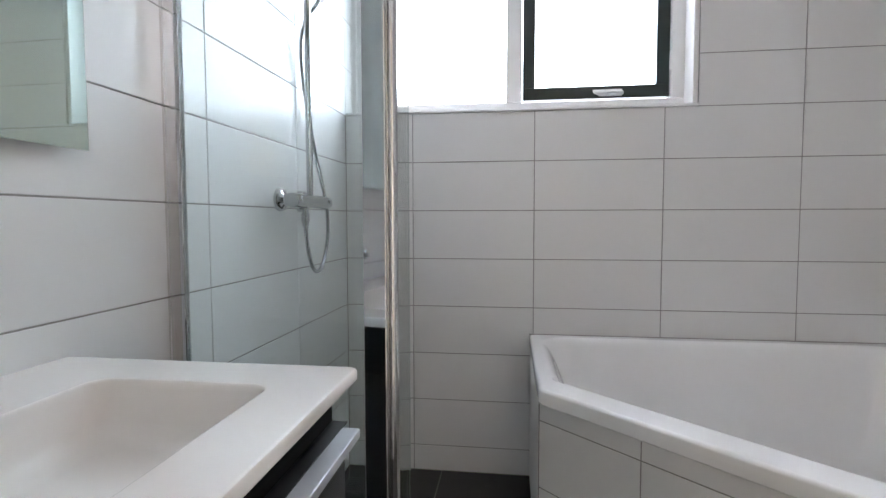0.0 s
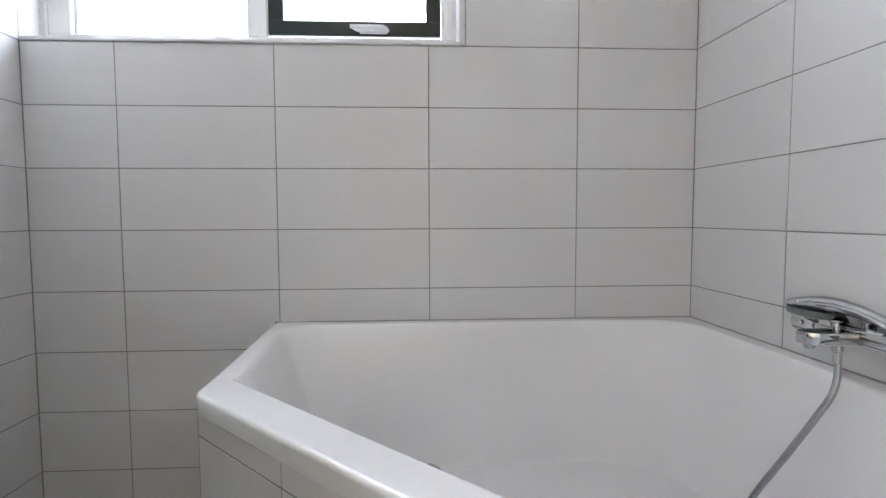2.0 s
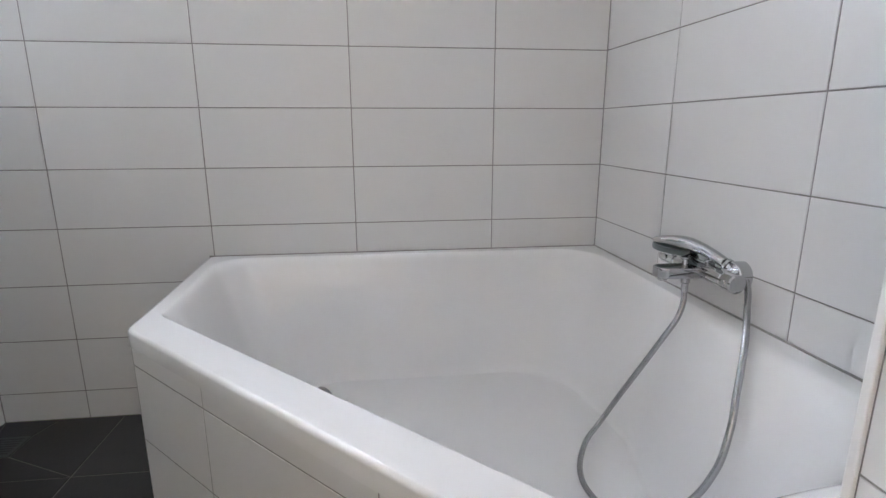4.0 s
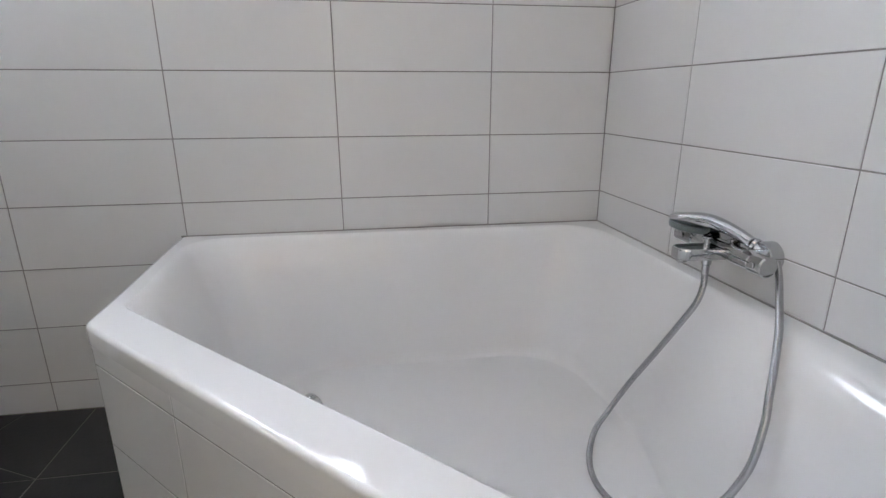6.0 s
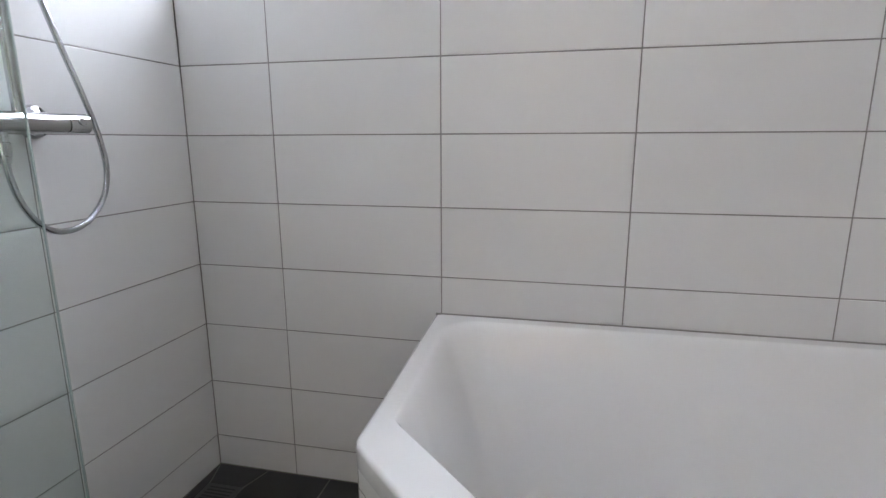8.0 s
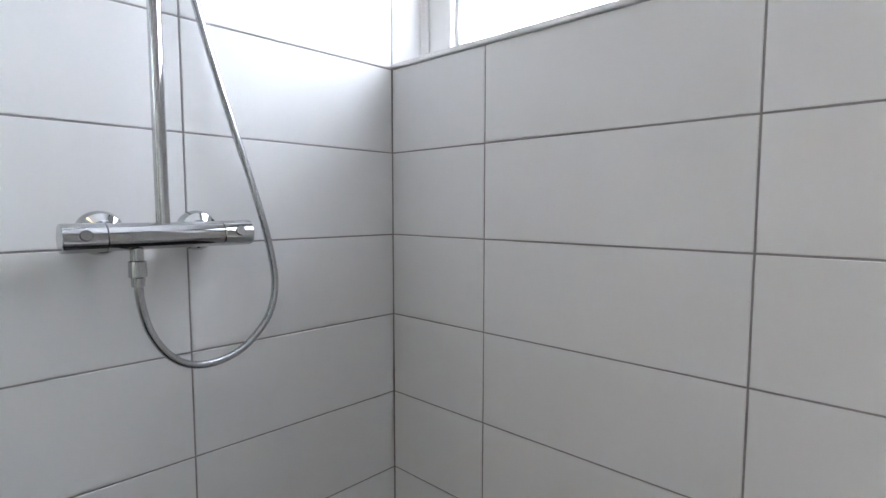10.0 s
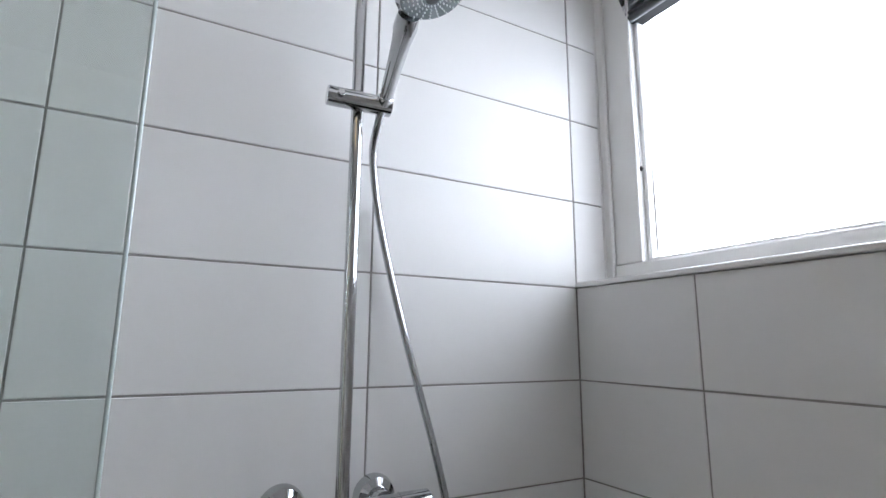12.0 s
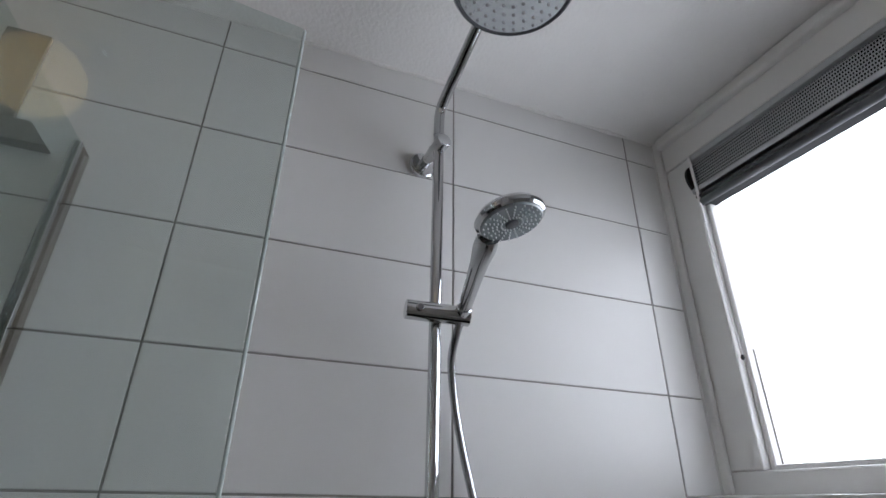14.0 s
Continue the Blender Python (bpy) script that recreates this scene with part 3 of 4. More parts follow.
part("hose_outlet", lathe((BX - 0.034, -0.690, BZ - 0.015), (BX - 0.034, -0.690, BZ - 0.06), [(0, 0.011), (0.02, 0.011), (0.022, 0.0085), (0.045, 0.0085)], 20), CHROME, bath_mixer, smooth=True)
part("cradle", box(BX - 0.012, BX + 0.012, -0.735, -0.722, BZ + 0.015, BZ + 0.034, 0.004), CHROME, bath_mixer, smooth=True)

bath_hand = thing("bath_hand_shower", (1.88, -0.60, 0.72), "chrome hand shower lying on the bath mixer", "hand shower")
hc = Vector((1.8580, -0.6020, 0.7380))
hn = Vector((-0.16, 0.02, -0.98)).normalized()


def loft(sections, n=24):
    """A smooth body through (centre, half width, half height) sections that run along y."""
    bm = bmesh.new()
    rings = []
    for c, w, h in sections:
        c = Vector(c)
        rings.append([bm.verts.new(c + Vector((w * math.cos(k * 2 * math.pi / n), 0, h * math.sin(k * 2 * math.pi / n) + 0.16 * w * -math.cos(k * 2 * math.pi / n)))) for k in range(n)])
    for p, q in zip(rings[:-1], rings[1:]):
        for k in range(n):
            bm.faces.new((p[k], p[(k + 1) % n], q[(k + 1) % n], q[k]))
    bm.faces.new(rings[0])
    bm.faces.new(rings[-1])
    return bm


handset = part("head_and_grip", loft([
    ((1.8570, -0.5510, 0.7370), 0.004, 0.003), ((1.8570, -0.5540, 0.7380), 0.016, 0.008), ((1.8570, -0.5620, 0.7400), 0.029, 0.012), ((1.8580, -0.5760, 0.7430), 0.041, 0.016),
    ((1.8590, -0.5990, 0.7460), 0.049, 0.018), ((1.8610, -0.6190, 0.7490), 0.048, 0.019), ((1.8650, -0.6372, 0.7524), 0.040, 0.019), ((1.8700, -0.6539, 0.7540), 0.030, 0.018),
    ((1.8760, -0.6725, 0.7538), 0.022, 0.0165), ((1.8870, -0.7078, 0.7471), 0.0170, 0.0150), ((1.8970, -0.7357, 0.7371), 0.0155, 0.0145), ((1.9060, -0.7618, 0.7261), 0.0145, 0.0140)]),
    CHROME, bath_hand, smooth=True)
part("collar", rod((1.9050, -0.7609, 0.7266), (1.9075, -0.7674, 0.7235), 0.0165, 0.001, 24), CHROME, bath_hand, smooth=True)
part("connector", lathe((1.9075, -0.7674, 0.7235), (1.9200, -0.8120, 0.7050), [(0, 0.0125), (0.028, 0.0125), (0.030, 0.0100), (0.033, 0.0100), (0.036, 0.0118), (0.050, 0.0112)], 24), CHROME, bath_hand, smooth=True)
plate = part("nozzle_plate", lathe(hc + hn * 0.019, hc, [(0, 0), (0, 0.036), (0.003, 0.0445), (0.010, 0.047), (0.016, 0.047)], 36), SPRAY, bath_hand, "grey-green nozzle plate", smooth=True)
bm = bmesh.new()
qa = hn.to_track_quat("Z", "Y").to_matrix()
for ring, count in ((0.014, 8), (0.024, 14), (0.033, 20)):
    for k in range(count):
        a = 2 * math.pi * k / count
        c = hc + hn * 0.0185 + qa @ Vector((ring * math.cos(a), ring * math.sin(a), 0))
        lathe(c, c + hn, [(0.0, 0.0014), (0.0028, 0.0010), (0.003, 0)], 8, bm)
part("nozzles", bm, RUBBER, plate, "pale rubber nozzles")
bath_hose = thing("bath_shower_hose", (1.8, -0.8, 0.4), "silver metal shower hose hanging into the bath", "hose")
part("hose", hose([(1.852, -0.690, 0.640), (1.848, -0.697, 0.610), (1.834, -0.702, 0.572), (1.812, -0.690, 0.520), (1.785, -0.650, 0.425), (1.755, -0.590, 0.300), (1.700, -0.590, 0.215),
                   (1.640, -0.640, 0.190), (1.585, -0.740, 0.181), (1.575, -0.840, 0.183), (1.610, -0.950, 0.205), (1.685, -1.020, 0.290), (1.740, -1.030, 0.375),
                   (1.775, -1.012, 0.455), (1.795, -0.990, 0.510), (1.820, -0.962, 0.560), (1.850, -0.925, 0.610), (1.890, -0.868, 0.655), (1.915, -0.832, 0.680), (1.920, -0.815, 0.702)], 0.0076), HOSE, bath_hose, smooth=True)

# ---- shower set ----
SX, SZ = -0.228, 1.131
shower_mixer = thing("shower_mixer", (SX, -0.55, SZ), "chrome thermostatic shower mixer bar on the tiled wall", "faucet")
for y in (-0.623, -0.472):
    w = left_x(y)
    part("wall_rosette", lathe((w, y, SZ + 0.004), (w + 0.05, y, SZ + 0.004), [(0, 0), (0, 0.036), (0.008, 0.036), (0.018, 0.032), (0.024, 0.020), (0.05, 0.018), (0.05, 0)]), CHROME, shower_mixer, smooth=True)
part("body", rod((SX, -0.6315, SZ), (SX, -0.4565, SZ), 0.0215, 0.0008), CHROME, shower_mixer, smooth=True)
for y0, y1 in ((-0.689, -0.632), (-0.456, -0.404)):
    knob = part("knob", rod((SX, y0, SZ), (SX, y1, SZ), 0.0222, 0.0012), CHROME, shower_mixer, smooth=True)
    yb = (y0 + y1) / 2
    part("button", rod((SX + 0.020, yb, SZ + 0.004), (SX + 0.0243, yb, SZ + 0.005), 0.0085, 0.001, 24), CHROME, knob, smooth=True)
part("hose_outlet", lathe((SX, -0.590, SZ - 0.018), (SX, -0.590, SZ - 0.09), [(0, 0.010), (0.020, 0.010), (0.022, 0.013), (0.046, 0.0135), (0.048, 0.0105), (0.062, 0.0095)], 24), CHROME, shower_mixer, smooth=True)

riser = thing("shower_riser", (SX, -0.55, SZ), "chrome shower pole with a rain head on a bent arm", "shower")
part("pole", rod((SX, -0.550, SZ + 0.018), (SX, -0.550, 2.17), 0.0105, n=28), CHROME, riser, smooth=True)
arm = smooth_path([(SX, -0.550, 2.168), (SX, -0.550, 2.205), (SX + 0.005, -0.5495, 2.226), (SX + 0.020, -0.549, 2.241), (SX + 0.10, -0.547, 2.271), (SX + 0.20, -0.544, 2.307), (SX + 0.262, -0.542, 2.322)], 8)
part("arm", tube(arm, 0.0108, 24), CHROME, riser, smooth=True)
w = left_x(-0.56)
bracket = part("wall_bracket", lathe((w, -0.560, 2.135), (w + 0.08, -0.552, 2.139), [(0, 0), (0, 0.029), (0.008, 0.029), (0.011, 0.026), (0.012, 0.011), (0.055, 0.011), (0.06, 0.013)]), CHROME, riser, smooth=True)
part("clamp", rod((SX - 0.020, -0.553, 2.136), (SX + 0.028, -0.548, 2.140), 0.0148, n=28), CHROME, bracket, smooth=True)
rc = Vector((0.067, -0.541, 2.251))
rn = Vector((-0.08, 0.0, -1.0)).normalized()
rain = part("rain_head", lathe(rc, rc - rn * 0.06, [(0, 0), (0, 0.096), (0.003, 0.101), (0.008, 0.102), (0.016, 0.094), (0.026, 0.052), (0.034, 0.022), (0.055, 0.016), (0.055, 0)], 48), CHROME, riser, "round chrome rain shower head", smooth=True)
part("nozzle_plate", lathe(rc + rn * 0.0015, rc - rn * 0.001, [(0, 0), (0, 0.090), (0.0025, 0.092)], 48), PLATE, rain, smooth=True)
# Dark ring added to draw the darker reflection along the rim.
circle = [rc + rn * 0.001 + rn.to_track_quat("Z", "Y").to_matrix() @ Vector((0.0945 * math.cos(k * math.pi / 32), 0.0945 * math.sin(k * math.pi / 32), 0)) for k in range(65)]
part("rim_reflection_ring", tube(circle, 0.0026, 8), GREY, rain, "dark ring added for the rim's darker reflection", smooth=True)
part("ball_joint", lathe(rc - rn * 0.05, rc - rn * 0.08, [(0, 0), (0.004, 0.012), (0.012, 0.016), (0.022, 0.012), (0.026, 0)], 24), CHROME, riser, smooth=True)
bm = bmesh.new()
qa = rn.to_track_quat("Z", "Y").to_matrix()
for ring, count in ((0.016, 6), (0.033, 12), (0.050, 18), (0.067, 24), (0.083, 30)):
    for k in range(count):
        a = 2 * math.pi * (k + 0.5 * (count % 4)) / count
        c = rc + qa @ Vector((ring * math.cos(a), ring * math.sin(a), 0))
        lathe(c, c + rn, [(0.0005, 0.0036), (0.002, 0.0033), (0.0036, 0.0022), (0.0042, 0)], 10, bm)
part("nozzles", bm, SATIN, rain, "rubber nozzles")

hand = thing("hand_shower", (-0.1, -0.53, 1.8), "chrome hand shower with grey spray plate in its holder", "hand shower")
ha, hb = Vector((-0.180, -0.517, 1.792)), Vector((-0.028, -0.549, 1.845))
sc = Vector((0.010, -0.537, 1.858))
sn = Vector((0.16, 0.19, -0.97)).normalized()
ax = (hb - ha).normalized()
part("grip", lathe(ha, hb, [(0, 0), (0, 0.0105), (0.004, 0.0115), (0.06, 0.0125), (0.11, 0.0145), (0.138, 0.018), (0.160, 0.016)], 28), CHROME, hand, smooth=True)
part("head", lathe(sc + sn * 0.010, sc - sn, [(0, 0), (0, 0.046), (0.003, 0.0495), (0.008, 0.0505), (0.016, 0.045), (0.024, 0.029), (0.028, 0)], 44), CHROME, hand, smooth=True)
plate = part("nozzle_plate", lathe(sc + sn * 0.0125, sc - sn, [(0, 0), (0, 0.0425), (0.003, 0.0450)], 44), NOZZLE, hand, "grey spray plate", smooth=True)
part("spray_button", lathe(sc + sn * 0.016, sc - sn, [(0, 0), (0, 0.008), (0.001, 0.0095), (0.004, 0.0095)], 24), GREY, plate, smooth=True)
bm = bmesh.new()
qa = sn.to_track_quat("Z", "Y").to_matrix()
for k in range(20):
    for j in range(5):
        a = 2 * math.pi * k / 20
        r = 0.015 + 0.0063 * j
        c = sc + sn * 0.012 + qa @ Vector((r * math.cos(a), r * math.sin(a), 0))
        lathe(c, c + sn, [(0.0, 0.0013), (0.003, 0.0009), (0.0032, 0)], 8, bm)
part("nozzles", bm, RUBBER, plate, "pale rubber nozzles")
holder = thing("hand_shower_holder", (SX, -0.55, 1.785), "chrome sliding holder clamped on the shower pole", "holder")
part("slider", rod((-0.214, -0.608, 1.786), (-0.200, -0.500, 1.783), 0.0165, 0.0015), CHROME, holder, smooth=True)
part("button", rod((-0.198, -0.590, 1.785), (-0.190, -0.590, 1.785), 0.006, 0.001, 20), CHROME, holder, smooth=True)
part("cone", lathe((-0.196, -0.514, 1.784), (-0.160, -0.521, 1.8025), [(0, 0.010), (0.004, 0.0125), (0.016, 0.0130), (0.018, 0.0115)], 24), CHROME, holder, smooth=True)
shower_hose = thing("shower_hose", (SX, -0.5, 1.3), "silver metal shower hose looping below the mixer", "hose")
part("hose", hose([(-0.198, -0.515, 1.776), (-0.213, -0.518, 1.752), (-0.246, -0.512, 1.718), (-0.271, -0.496, 1.660), (-0.279, -0.479, 1.590), (-0.279, -0.456, 1.500),
                   (-0.273, -0.430, 1.400), (-0.266, -0.402, 1.300), (-0.255, -0.379, 1.210), (-0.244, -0.360, 1.120), (-0.245, -0.346, 1.035), (-0.248, -0.358, 0.970),
                   (-0.244, -0.403, 0.922), (-0.236, -0.455, 0.903), (-0.230, -0.508, 0.905), (-0.227, -0.548, 0.930), (-0.226, -0.576, 0.975), (-0.227, -0.588, 1.025),
                   (SX, -0.590, 1.068)], 0.0070), HOSE, shower_hose, smooth=True)

# ---- shower screen ----
PX, PY = 0.181, -1.162
screen = thing("shower_screen", (PX, PY, 0), "clear glass shower screen with a chrome corner post", "shower screen")
GTOP = 2.0
S0, S1 = Vector((left_x(-1.131), -1.131)), Vector((0.177, -1.184))
s_len = (S1 - S0).length
s_dir = (S1 - S0).normalized()
s_side = Vector((s_dir.y, -s_dir.x))


def on_screen(d0, d1, half):
    """Plan outline along the side of the screen, from d0 to d1 metres off the wall."""
    p, q, h = S0 + s_dir * d0, S0 + s_dir * d1, s_side * half
    return [tuple(p - h), tuple(p + h), tuple(q + h), tuple(q - h)]


pane_a = part("side_pane", prism(on_screen(0.0462, s_len - 0.047, 0.003), 0.02, GTOP, 0.0008), GLASS, screen, "clear greenish glass pane")
EDGE = Vector((0.150, -0.848))
start = Vector((PX - 0.001, PY + 0.014))
along = (EDGE - start).normalized()
across = Vector((along.y, -along.x)) * 0.003
pane_b = part("front_pane", prism([start - across, start + across, EDGE + across, EDGE - across], 0.02, 1.927, 0.0008), GLASS_B, screen, "clear greenish glass pane")
# Tinted dark for the shade band; it also dims light along the wall.
wall_strip = part("wall_strip", prism(on_screen(-0.002, 0.036, 0.004), 0.0, GTOP, 0.0008), STRIP, screen, "clear edge strip, tinted dark for the wall's shadow")
part("wall_profile", prism(on_screen(0.0355, 0.046, 0.007), 0.0, GTOP, 0.002), CHROME, screen, "slim chrome hinge profile")
part("post_strip", prism(on_screen(s_len - 0.046, s_len, 0.009), 0.0, GTOP, 0.002), CHROME, screen, "flat polished chrome strip")
part("post_tube", rod((PX, PY, 0.0), (PX, PY, GTOP), 0.0125), CHROME, screen, "round polished chrome post", smooth=True)
e0 = EDGE + along * 0.0020
part("glass_edge", rod((e0.x, e0.y, 0.02), (e0.x, e0.y, 1.927), 0.0016, 0.0005, 14), GLASS_EDGE, screen, "rounded polished glass edge", smooth=True)

# ---- washbasin and vanity ----
VXF, VY1, VY0, VZ = 0.177, -1.375, -2.38, 0.849
vx = left_x(-1.9) + 0.004
washbasin = thing("washbasin", (-0.08, -1.87, VZ), "white cast marble washbasin top with a rounded rectangular bowl", "washbasin")
bm = bmesh.new()


def rect_loop(x0, x1, y0, y1, r, z, n=8):
    pts = fillet([(x0, y0), (x1, y0), (x1, y1), (x0, y1)], [r] * 4, n)
    return [bm.verts.new((p.x, p.y, z)) for p in pts]


lp = [rect_loop(vx, VXF - 0.004, VY0, VY1, 0.008, VZ - 0.022), rect_loop(vx, VXF, VY0, VY1, 0.010, VZ - 0.017), rect_loop(vx, VXF, VY0, VY1, 0.010, VZ - 0.006),
      rect_loop(vx + 0.001, VXF - 0.002, VY0 + 0.002, VY1 - 0.002, 0.010, VZ - 0.0015), rect_loop(vx + 0.002, VXF - 0.006, VY0 + 0.006, VY1 - 0.006, 0.010, VZ)]
bx0, bx1, by0, by1 = vx + 0.143, 0.088, -2.28, -1.474
for k, (ins, dz) in enumerate(((0.0, 0.0), (0.002, 0.001), (0.004, 0.004), (0.006, 0.012), (0.010, 0.038), (0.015, 0.056), (0.024, 0.067), (0.038, 0.073), (0.060, 0.075))):
    lp.append(rect_loop(bx0 + ins, bx1 - ins, by0 + ins, by1 - ins, 0.03, VZ - dz))
for p, q in zip(lp[:-1], lp[1:]):
    for k in range(len(p)):
        bm.faces.new((p[k], p[(k + 1) % len(p)], q[(k + 1) % len(p)], q[k]))
bm.faces.new(lp[-1])
part("basin_top", bm, MINERAL, washbasin, smooth=True)
part("basin_waste", lathe((-0.06, -1.87, VZ - 0.077), (-0.06, -1.87, VZ), [(0, 0), (0, 0.03), (0.004, 0.029), (0.006, 0)], 28), CHROME, washbasin, smooth=True)
vanity = thing("vanity_cabinet", (-0.08, -1.87, 0.3), "black lacquered wall-hung vanity cabinet with drawers", "cabinet")
part("body", box(vx + 0.002, VXF - 0.040, VY0 + 0.008, VY1 - 0.008, 0.30, VZ - 0.131, 0.002), CABINET, vanity)
bm = box(VXF - 0.058, VXF - 0.040, VY0 + 0.008, VY1 - 0.008, VZ - 0.1308, VZ - 0.0225, 0.001)
box(vx + 0.002, VXF - 0.058, VY1 - 0.026, VY1 - 0.008, VZ - 0.1308, VZ - 0.0225, 0.001, bm=bm)
part("upper_frame", bm, MATT_BLACK, vanity)
for z0, z1 in ((0.544, 0.763), (0.316, 0.536)):
    drawer = part("drawer_front", box(VXF - 0.0395, VXF - 0.020, VY0 + 0.010, VY1 - 0.010, z0, z1, 0.002), CABINET, vanity)
    bm = box(VXF - 0.0155, VXF + 0.011, VY0 + 0.012, VY1 - 0.034, z1 + 0.0002, z1 + 0.0035, 0.0012)
    box(VXF + 0.0075, VXF + 0.0115, VY0 + 0.012, VY1 - 0.034, z1 - 0.010, z1 + 0.0030, 0.001, bm=bm)
    part("drawer_top", box(VXF - 0.0395, VXF - 0.0157, VY0 + 0.010, VY1 - 0.010, z1 + 0.0003, z1 + 0.0033, 0.0008), BLACK, drawer)
    part("handle", bm, HANDLE, drawer, "pale aluminium grip ledge")

mirror = thing("wall_mirror", (-0.3, -1.85, 1.6), "frameless rectangular wall mirror above the washbasin", "mirror")


def on_wall(y0, y1, d0, d1):
    """Plan outline along the west wall, d0 to d1 metres off it."""
    return [(left_x(y0) + d0, y0), (left_x(y0) + d1, y0), (left_x(y1) + d1, y1), (left_x(y1) + d0, y1)]


part("backing", prism(on_wall(-2.36, -1.358, 0.004, 0.020), 1.195, 1.95), TRIM, mirror)
part("mirror_glass", prism(on_wall(-2.37, -1.350, 0.0202, 0.026), 1.187, 1.96, 0.0015), MIRROR, mirror)

tap = thing("basin_tap", (left_x(-1.76), -1.76, 0.98), "chrome wall-mounted washbasin tap", "faucet")
tx = left_x(-1.76)
part("wall_rosette", lathe((tx, -1.76, 0.98), (tx + 0.05, -1.76, 0.98), [(0, 0), (0, 0.030), (0.006, 0.030), (0.009, 0.027), (0.009, 0.014)], 28), CHROME, tap, smooth=True)
part("spout", tube(smooth_path([(tx + 0.004, -1.76, 0.98), (tx + 0.10, -1.76, 0.98), (tx + 0.135, -1.76, 0.976), (tx + 0.150, -1.76, 0.955)], 8), 0.0125, 20), CHROME, tap, smooth=True)
part("lever", rod((tx + 0.05, -1.76, 0.992), (tx + 0.085, -1.76, 1.030), 0.006, n=16), CHROME, tap, smooth=True)

# ---- ceiling lamp ----
LC = Vector((0.860, -1.180, 2.255))
MC = Vector((0.876, -1.128, CEIL))
lamp = thing("ceiling_lamp", tuple(MC), "lit amber glass ceiling lamp on a chrome mount", "lamp")
part("canopy", lathe(MC, MC - Vector((0, 0, 0.1)), [(0, 0), (0, 0.050), (0.012, 0.050), (0.024, 0.045), (0.034, 0.033), (0.040, 0.014), (0.050, 0.012), (0.050, 0)]), CHROME, lamp, smooth=True)
part("arm", tube(smooth_path([MC - Vector((0, 0, 0.045)), MC - Vector((0.002, 0.004, 0.062)), MC - Vector((0.008, 0.018, 0.074)), LC + Vector((0.008, 0.03, 0.05))], 8), 0.010, 16), CHROME, lamp, smooth=True)
part("collar", lathe(LC + Vector((0.01, 0.038, 0.082)), LC + Vector((0.004, 0.016, 0.03)), [(0, 0), (0, 0.020), (0.004, 0.024), (0.018, 0.030), (0.022, 0.028)], 28), CHROME, lamp, smooth=True)
part("globe", lathe((LC.x, LC.y, LC.z - 0.078), (LC.x, LC.y, LC.z + 0.1), [(0.0, 0.0)] + [(0.078 - 0.078 * math.cos(a * math.pi / 12), 0.084 * math.sin(a * math.pi / 12)) for a in range(1, 12)] + [(0.156, 0.0)], 36), OPAL, lamp, "glowing amber globe", smooth=True)

# ---- bracket on the wall above the mirror ----
bracket_thing = thing("wall_bracket", (left_x(-1.25), -1.25, 2.0), "dark grey metal wall bracket above the mirror", "bracket")
part("back_plate", prism(on_wall(-1.305, -1.240, 0.0, 0.010), 2.03, 2.215, 0.002), BRACKET_GREY, bracket_thing)
bx = left_x(-1.22)
bm = bmesh.new()
low = [bm.verts.new(v) for v in ((bx, -1.252, 1.990), (bx + 0.034, -1.252, 1.985), (bx + 0.034, -1.176, 1.985), (bx, -1.176, 1.990))]
top = [bm.verts.new(v) for v in ((bx, -1.262, 2.032), (bx + 0.020, -1.262, 2.032), (bx + 0.020, -1.212, 2.032), (bx, -1.212, 2.032))]
bm.faces.new(low[::-1])
bm.faces.new(top)
for k in range(4):
    bm.faces.new((low[k], low[(k + 1) % 4], top[(k + 1) % 4], top[k]))
bmesh.ops.bevel(bm, geom=bm.edges[:], offset=0.002, segments=2, affect="EDGES", profile=0.5)
part("foot", bm, BRACKET_GREY, bracket_thing, smooth=True)

# ---- towel radiator ----
rad = thing("towel_radiator", (1.95, -2.24, 0.8), "white tubular towel radiator on the wall", "radiator")
RX = 1.93
for y in (-2.07, -2.41):
    part("upright", box(RX - 0.018, RX + 0.018, y - 0.018, y + 0.018, 0.7, 1.95, 0.008), TRIM, rad)
for k in range(22):
    z = 0.74 + k * 0.055
    part("bar", rod((RX - 0.012, -2.415, z), (RX - 0.012, -2.065, z), 0.011, n=16), TRIM, rad, smooth=True)
for y in (-2.1, -2.38):
    part("wall_bracket", box(RX, right_x(y), y - 0.01, y + 0.01, 1.75, 1.77), TRIM, rad)

# ---- floor drain ----
drain = thing("floor_drain", (-0.2, -0.14, 0), "square steel shower drain in the tiled floor", "drain")
DX, DY, DH = -0.198, -0.160, 0.06
part("drain_frame", box(DX - DH, DX + DH, DY - DH, DY + DH, -0.02, 0.0015, 0.001, 1), DRAIN, drain)
# Black bars on the frame stand in for the shade inside open slots.
for k in range(7):
    yy = DY - 0.042 + 0.014 * k
    part("slot", box(DX - 0.045, DX + 0.045, yy - 0.003, yy + 0.003, 0.001, 0.0022), BLACK, drain)

# ---- tiles ----
GAP = 0.0034
tile_meshes = {}


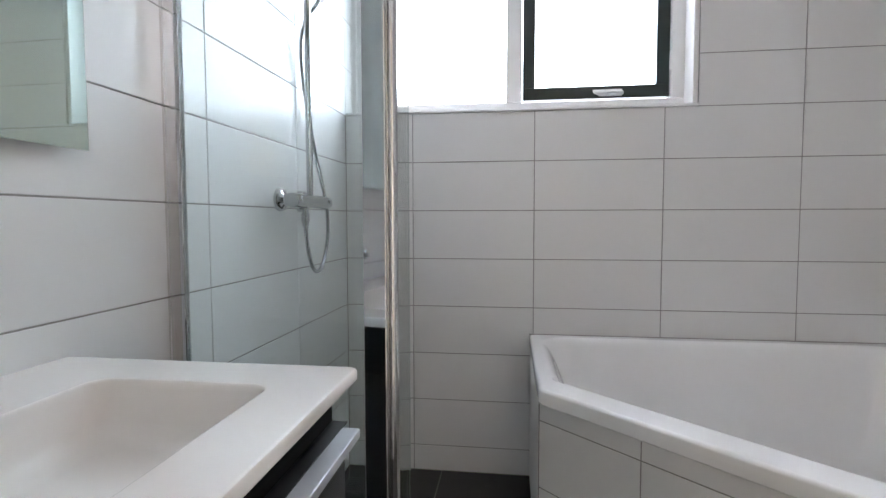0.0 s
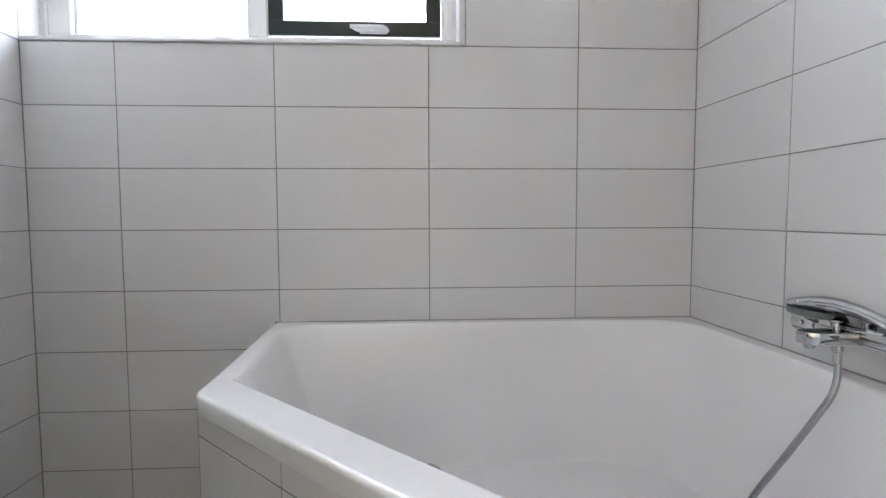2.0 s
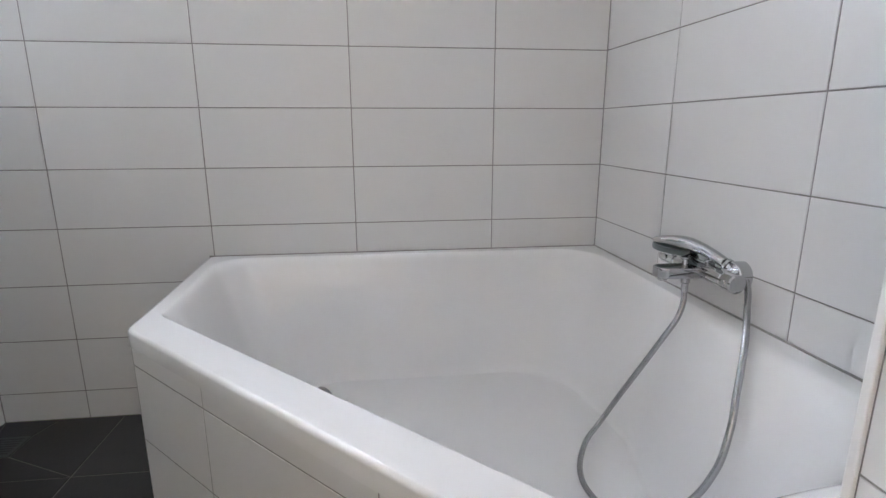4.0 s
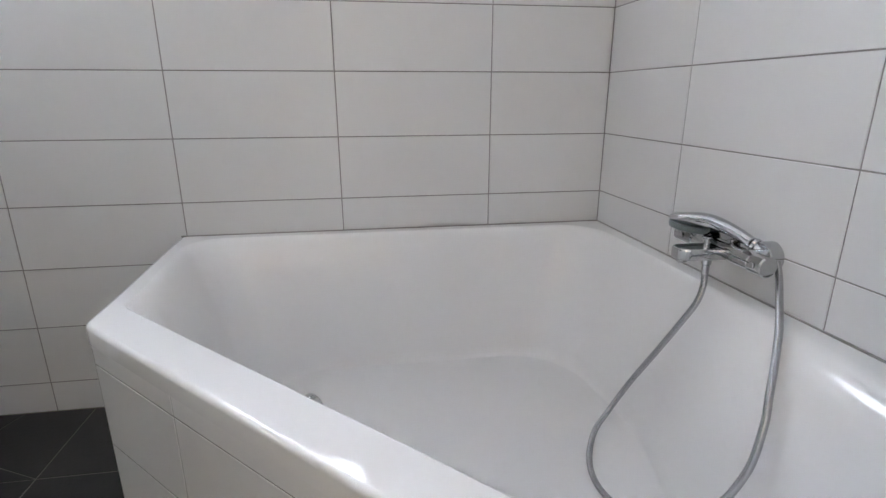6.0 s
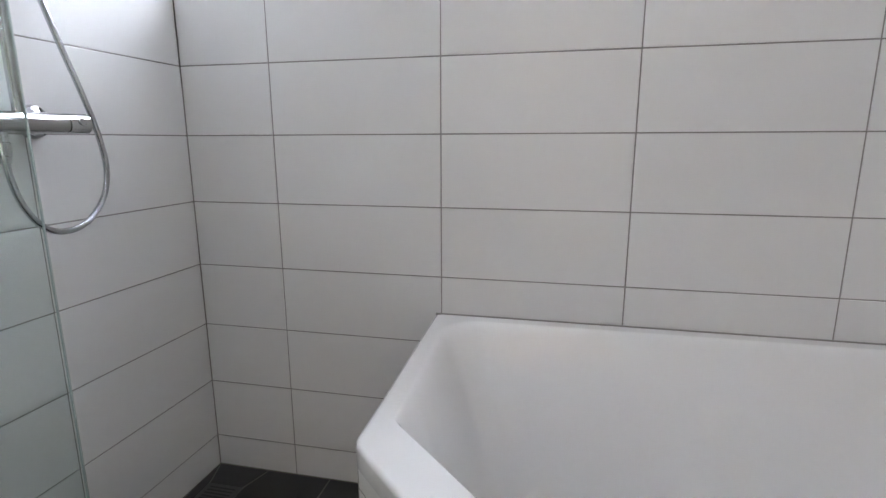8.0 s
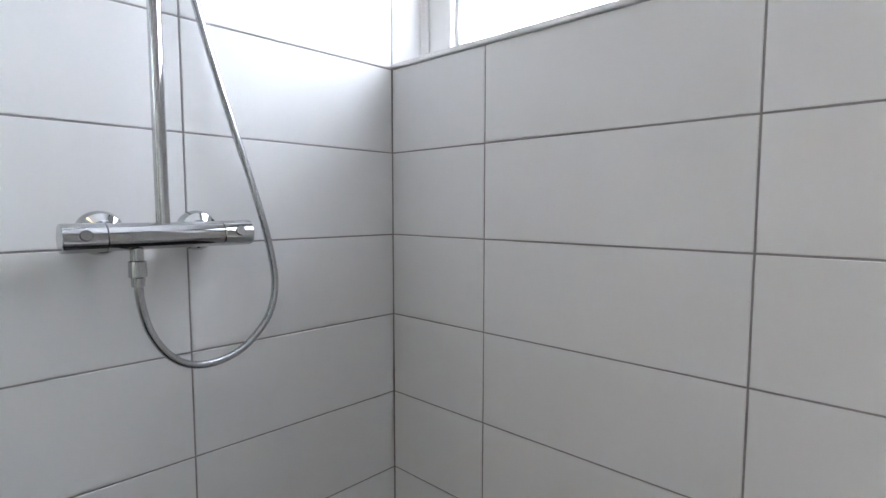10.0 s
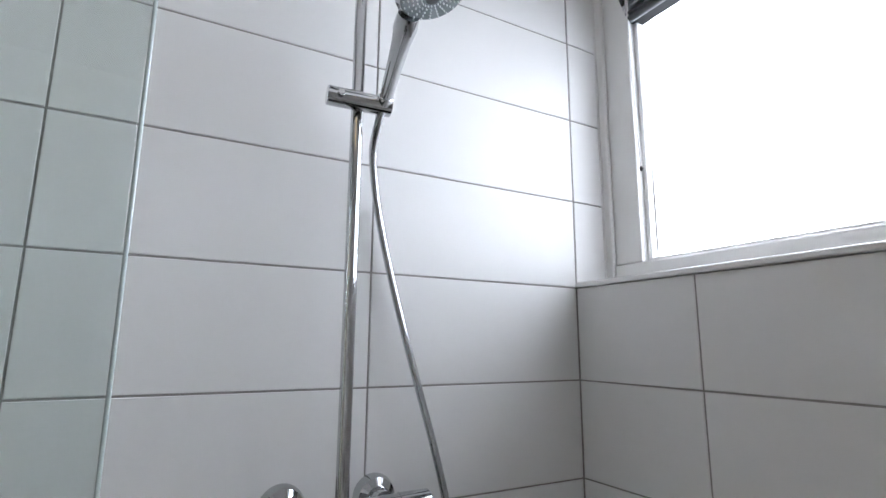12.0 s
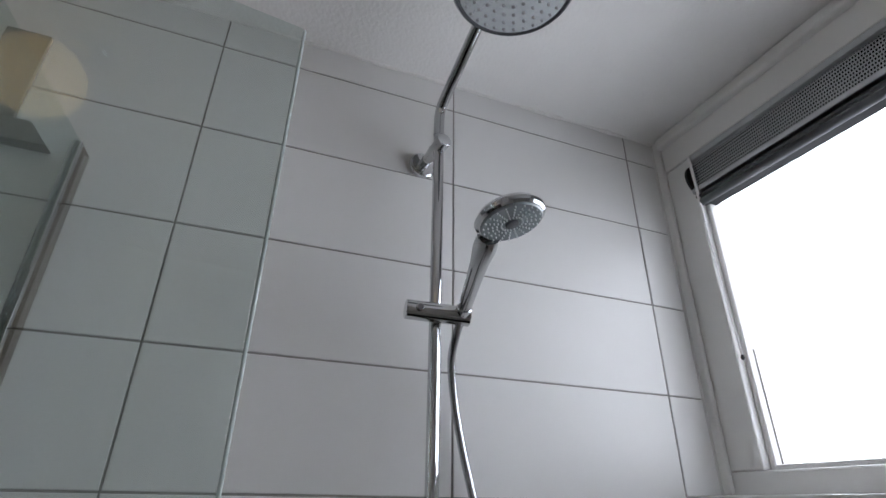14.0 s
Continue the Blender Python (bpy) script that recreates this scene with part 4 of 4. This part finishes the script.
def tile_mesh(w, h, material=TILE):
    """A tile from 0 to w and 0 to h in x and z, its glazed face at y = 0, with softened edges."""
    key = (round(w, 4), round(h, 4), material.name)
    if key not in tile_meshes:
        e, d, t = 0.0011, 0.0009, 0.006
        rings = [[(e, 0, e), (w - e, 0, e), (w - e, 0, h - e), (e, 0, h - e)],
                 [(e / 3, d / 3, e / 3), (w - e / 3, d / 3, e / 3), (w - e / 3, d / 3, h - e / 3), (e / 3, d / 3, h - e / 3)],
                 [(0, d, 0), (w, d, 0), (w, d, h), (0, d, h)], [(0, t, 0), (w, t, 0), (w, t, h), (0, t, h)]]
        verts = [v for r in rings for v in r]
        faces = [(0, 1, 2, 3)]
        for r in range(3):
            for k in range(4):
                k2 = (k + 1) % 4
                faces.append((r * 4 + k, r * 4 + 4 + k, r * 4 + 4 + k2, r * 4 + k2))
        me = bpy.data.meshes.new("tile")
        me.from_pydata(verts, [], faces)
        me.materials.append(material)
        tile_meshes[key] = me
    return tile_meshes[key]


def lay(parent, a, b, u_joints, z_joints):
    """Tiles on the upright plane from plan point a to b, its glazed side towards the room; joints in metres along it and in height."""
    a, b = Vector((*a, 0)), Vector((*b, 0))
    ang = math.atan2(b.y - a.y, b.x - a.x)
    base = Matrix.Translation(a) @ Matrix.Rotation(ang, 4, "Z")
    for u0, u1 in zip(u_joints[:-1], u_joints[1:]):
        for z0, z1 in zip(z_joints[:-1], z_joints[1:]):
            w, h = u1 - u0 - GAP, z1 - z0 - GAP
            if w < 0.006 or h < 0.006:
                continue
            ob = new("tile", tile_mesh(w, h))
            ob.parent = parent
            ob.matrix_basis = base @ Matrix.Translation((u0 + GAP / 2, random.uniform(-0.0002, 0.0002), z0 + GAP / 2)) @ Euler(
                (random.uniform(-0.0008, 0.0008), 0, random.uniform(-0.0005, 0.0005))).to_matrix().to_4x4()


low_rows = [z for z in ROWS_Z if z <= SILL + 0.01]
high_rows = [z for z in ROWS_Z if z >= SILL - 0.01]
lay(wall_north, LEFT_A, RIGHT_A, [0.0, 0.288, 0.788, 1.288, 1.788, 2.195], low_rows)
lay(wall_north_pier, LEFT_A, RIGHT_A, [WIN_R + 0.288, 1.788, 2.195], high_rows)
left_u = [0.0, 0.450, 0.950, 1.469, 1.963, 2.450]
lay(wall_west, LEFT_B, LEFT_A, left_u, ROWS_Z)
lay(wall_west, (LEFT_A[0], 0.0), (LEFT_A[0], 0.10), [0.001, 0.096], high_rows)
right_u = [0.0, 0.432, 0.937, 1.437, 1.937, 2.451]
lay(wall_east, RIGHT_A, RIGHT_B, right_u, ROWS_Z)
pier_rows = [0.0] + [0.083 + 0.2 * k for k in range(12)] + [CEIL]
lay(wall_pier, (PIER_X, PIER_Y), (PIER_X, -2.02), [0.009, 0.30, 0.59], pier_rows)
lay(wall_pier, (1.96, PIER_Y), (PIER_X, PIER_Y), [0.0, 0.36], pier_rows)
apron_rows = [0.0, 0.089, 0.289, 0.489, 0.5395]
face = 0.0012
lay(apron, (0.490 - face, -0.004), (0.490 - face, -0.635), [0.0, 0.11, 0.629], apron_rows)
dn = Vector((-0.701, -0.713)).normalized() * face
lay(apron, (0.490 + dn.x, -0.633 + dn.y), (1.278 + dn.x, -1.408 + dn.y), [0.003, 0.326, 0.826, 1.104], apron_rows)


def floor_piece(points):
    n = len(points)
    c = Vector((sum(p[0] for p in points) / n, sum(p[1] for p in points) / n))
    g = 0.0022

    def shrink(d):
        out = []
        for i in range(n):
            p, a, b = Vector(points[i]), Vector(points[i - 1]), Vector(points[(i + 1) % n])
            e0, e1 = (p - a).normalized(), (b - p).normalized()
            n0, n1 = Vector((-e0.y, e0.x)), Vector((-e1.y, e1.x))
            m = n0 + n1
            out.append(p + m * (d / max(0.3, 1 + n0.dot(n1))))
        return out
    bm = bmesh.new()
    rings = [[bm.verts.new((q.x, q.y, z)) for q in shrink(d)] for d, z in ((g, -0.006), (g, -0.0012), (g + 0.0012, 0.0))]
    for p, q in zip(rings[:-1], rings[1:]):
        for k in range(n):
            bm.faces.new((p[k], p[(k + 1) % n], q[(k + 1) % n], q[k]))
    bm.faces.new(rings[-1])
    part("floor_tile", bm, FLOOR_TILE, floor)


fx = [-0.345, 0.120, 0.555, 1.005, 1.455, 1.905, 2.0]
fy = [-2.45, -2.15, -1.70, -1.25, -0.80, -0.35, 0.0]
for x0, x1 in zip(fx[:-1], fx[1:]):
    for y0, y1 in zip(fy[:-1], fy[1:]):
        if x0 < 0 and y1 > -0.1:
            d0, d1, d2, d3 = (DX - DH, DY - DH), (DX + DH, DY - DH), (DX + DH, DY + DH), (DX - DH, DY + DH)
            lx0 = LEFT_A[0]
            floor_piece([(lx0, y0), (x1, y0), d1, d0])
            cut = (-0.103, y1)
            floor_piece([(x1, y0), (x1, y1), cut, d2, d1])
            floor_piece([cut, (lx0, y1), d3, d2])
            floor_piece([(lx0, y1), (lx0, y0), d0, d3])
        else:
            floor_piece([(x0, y0), (x1, y0), (x1, y1), (x0, y1)])
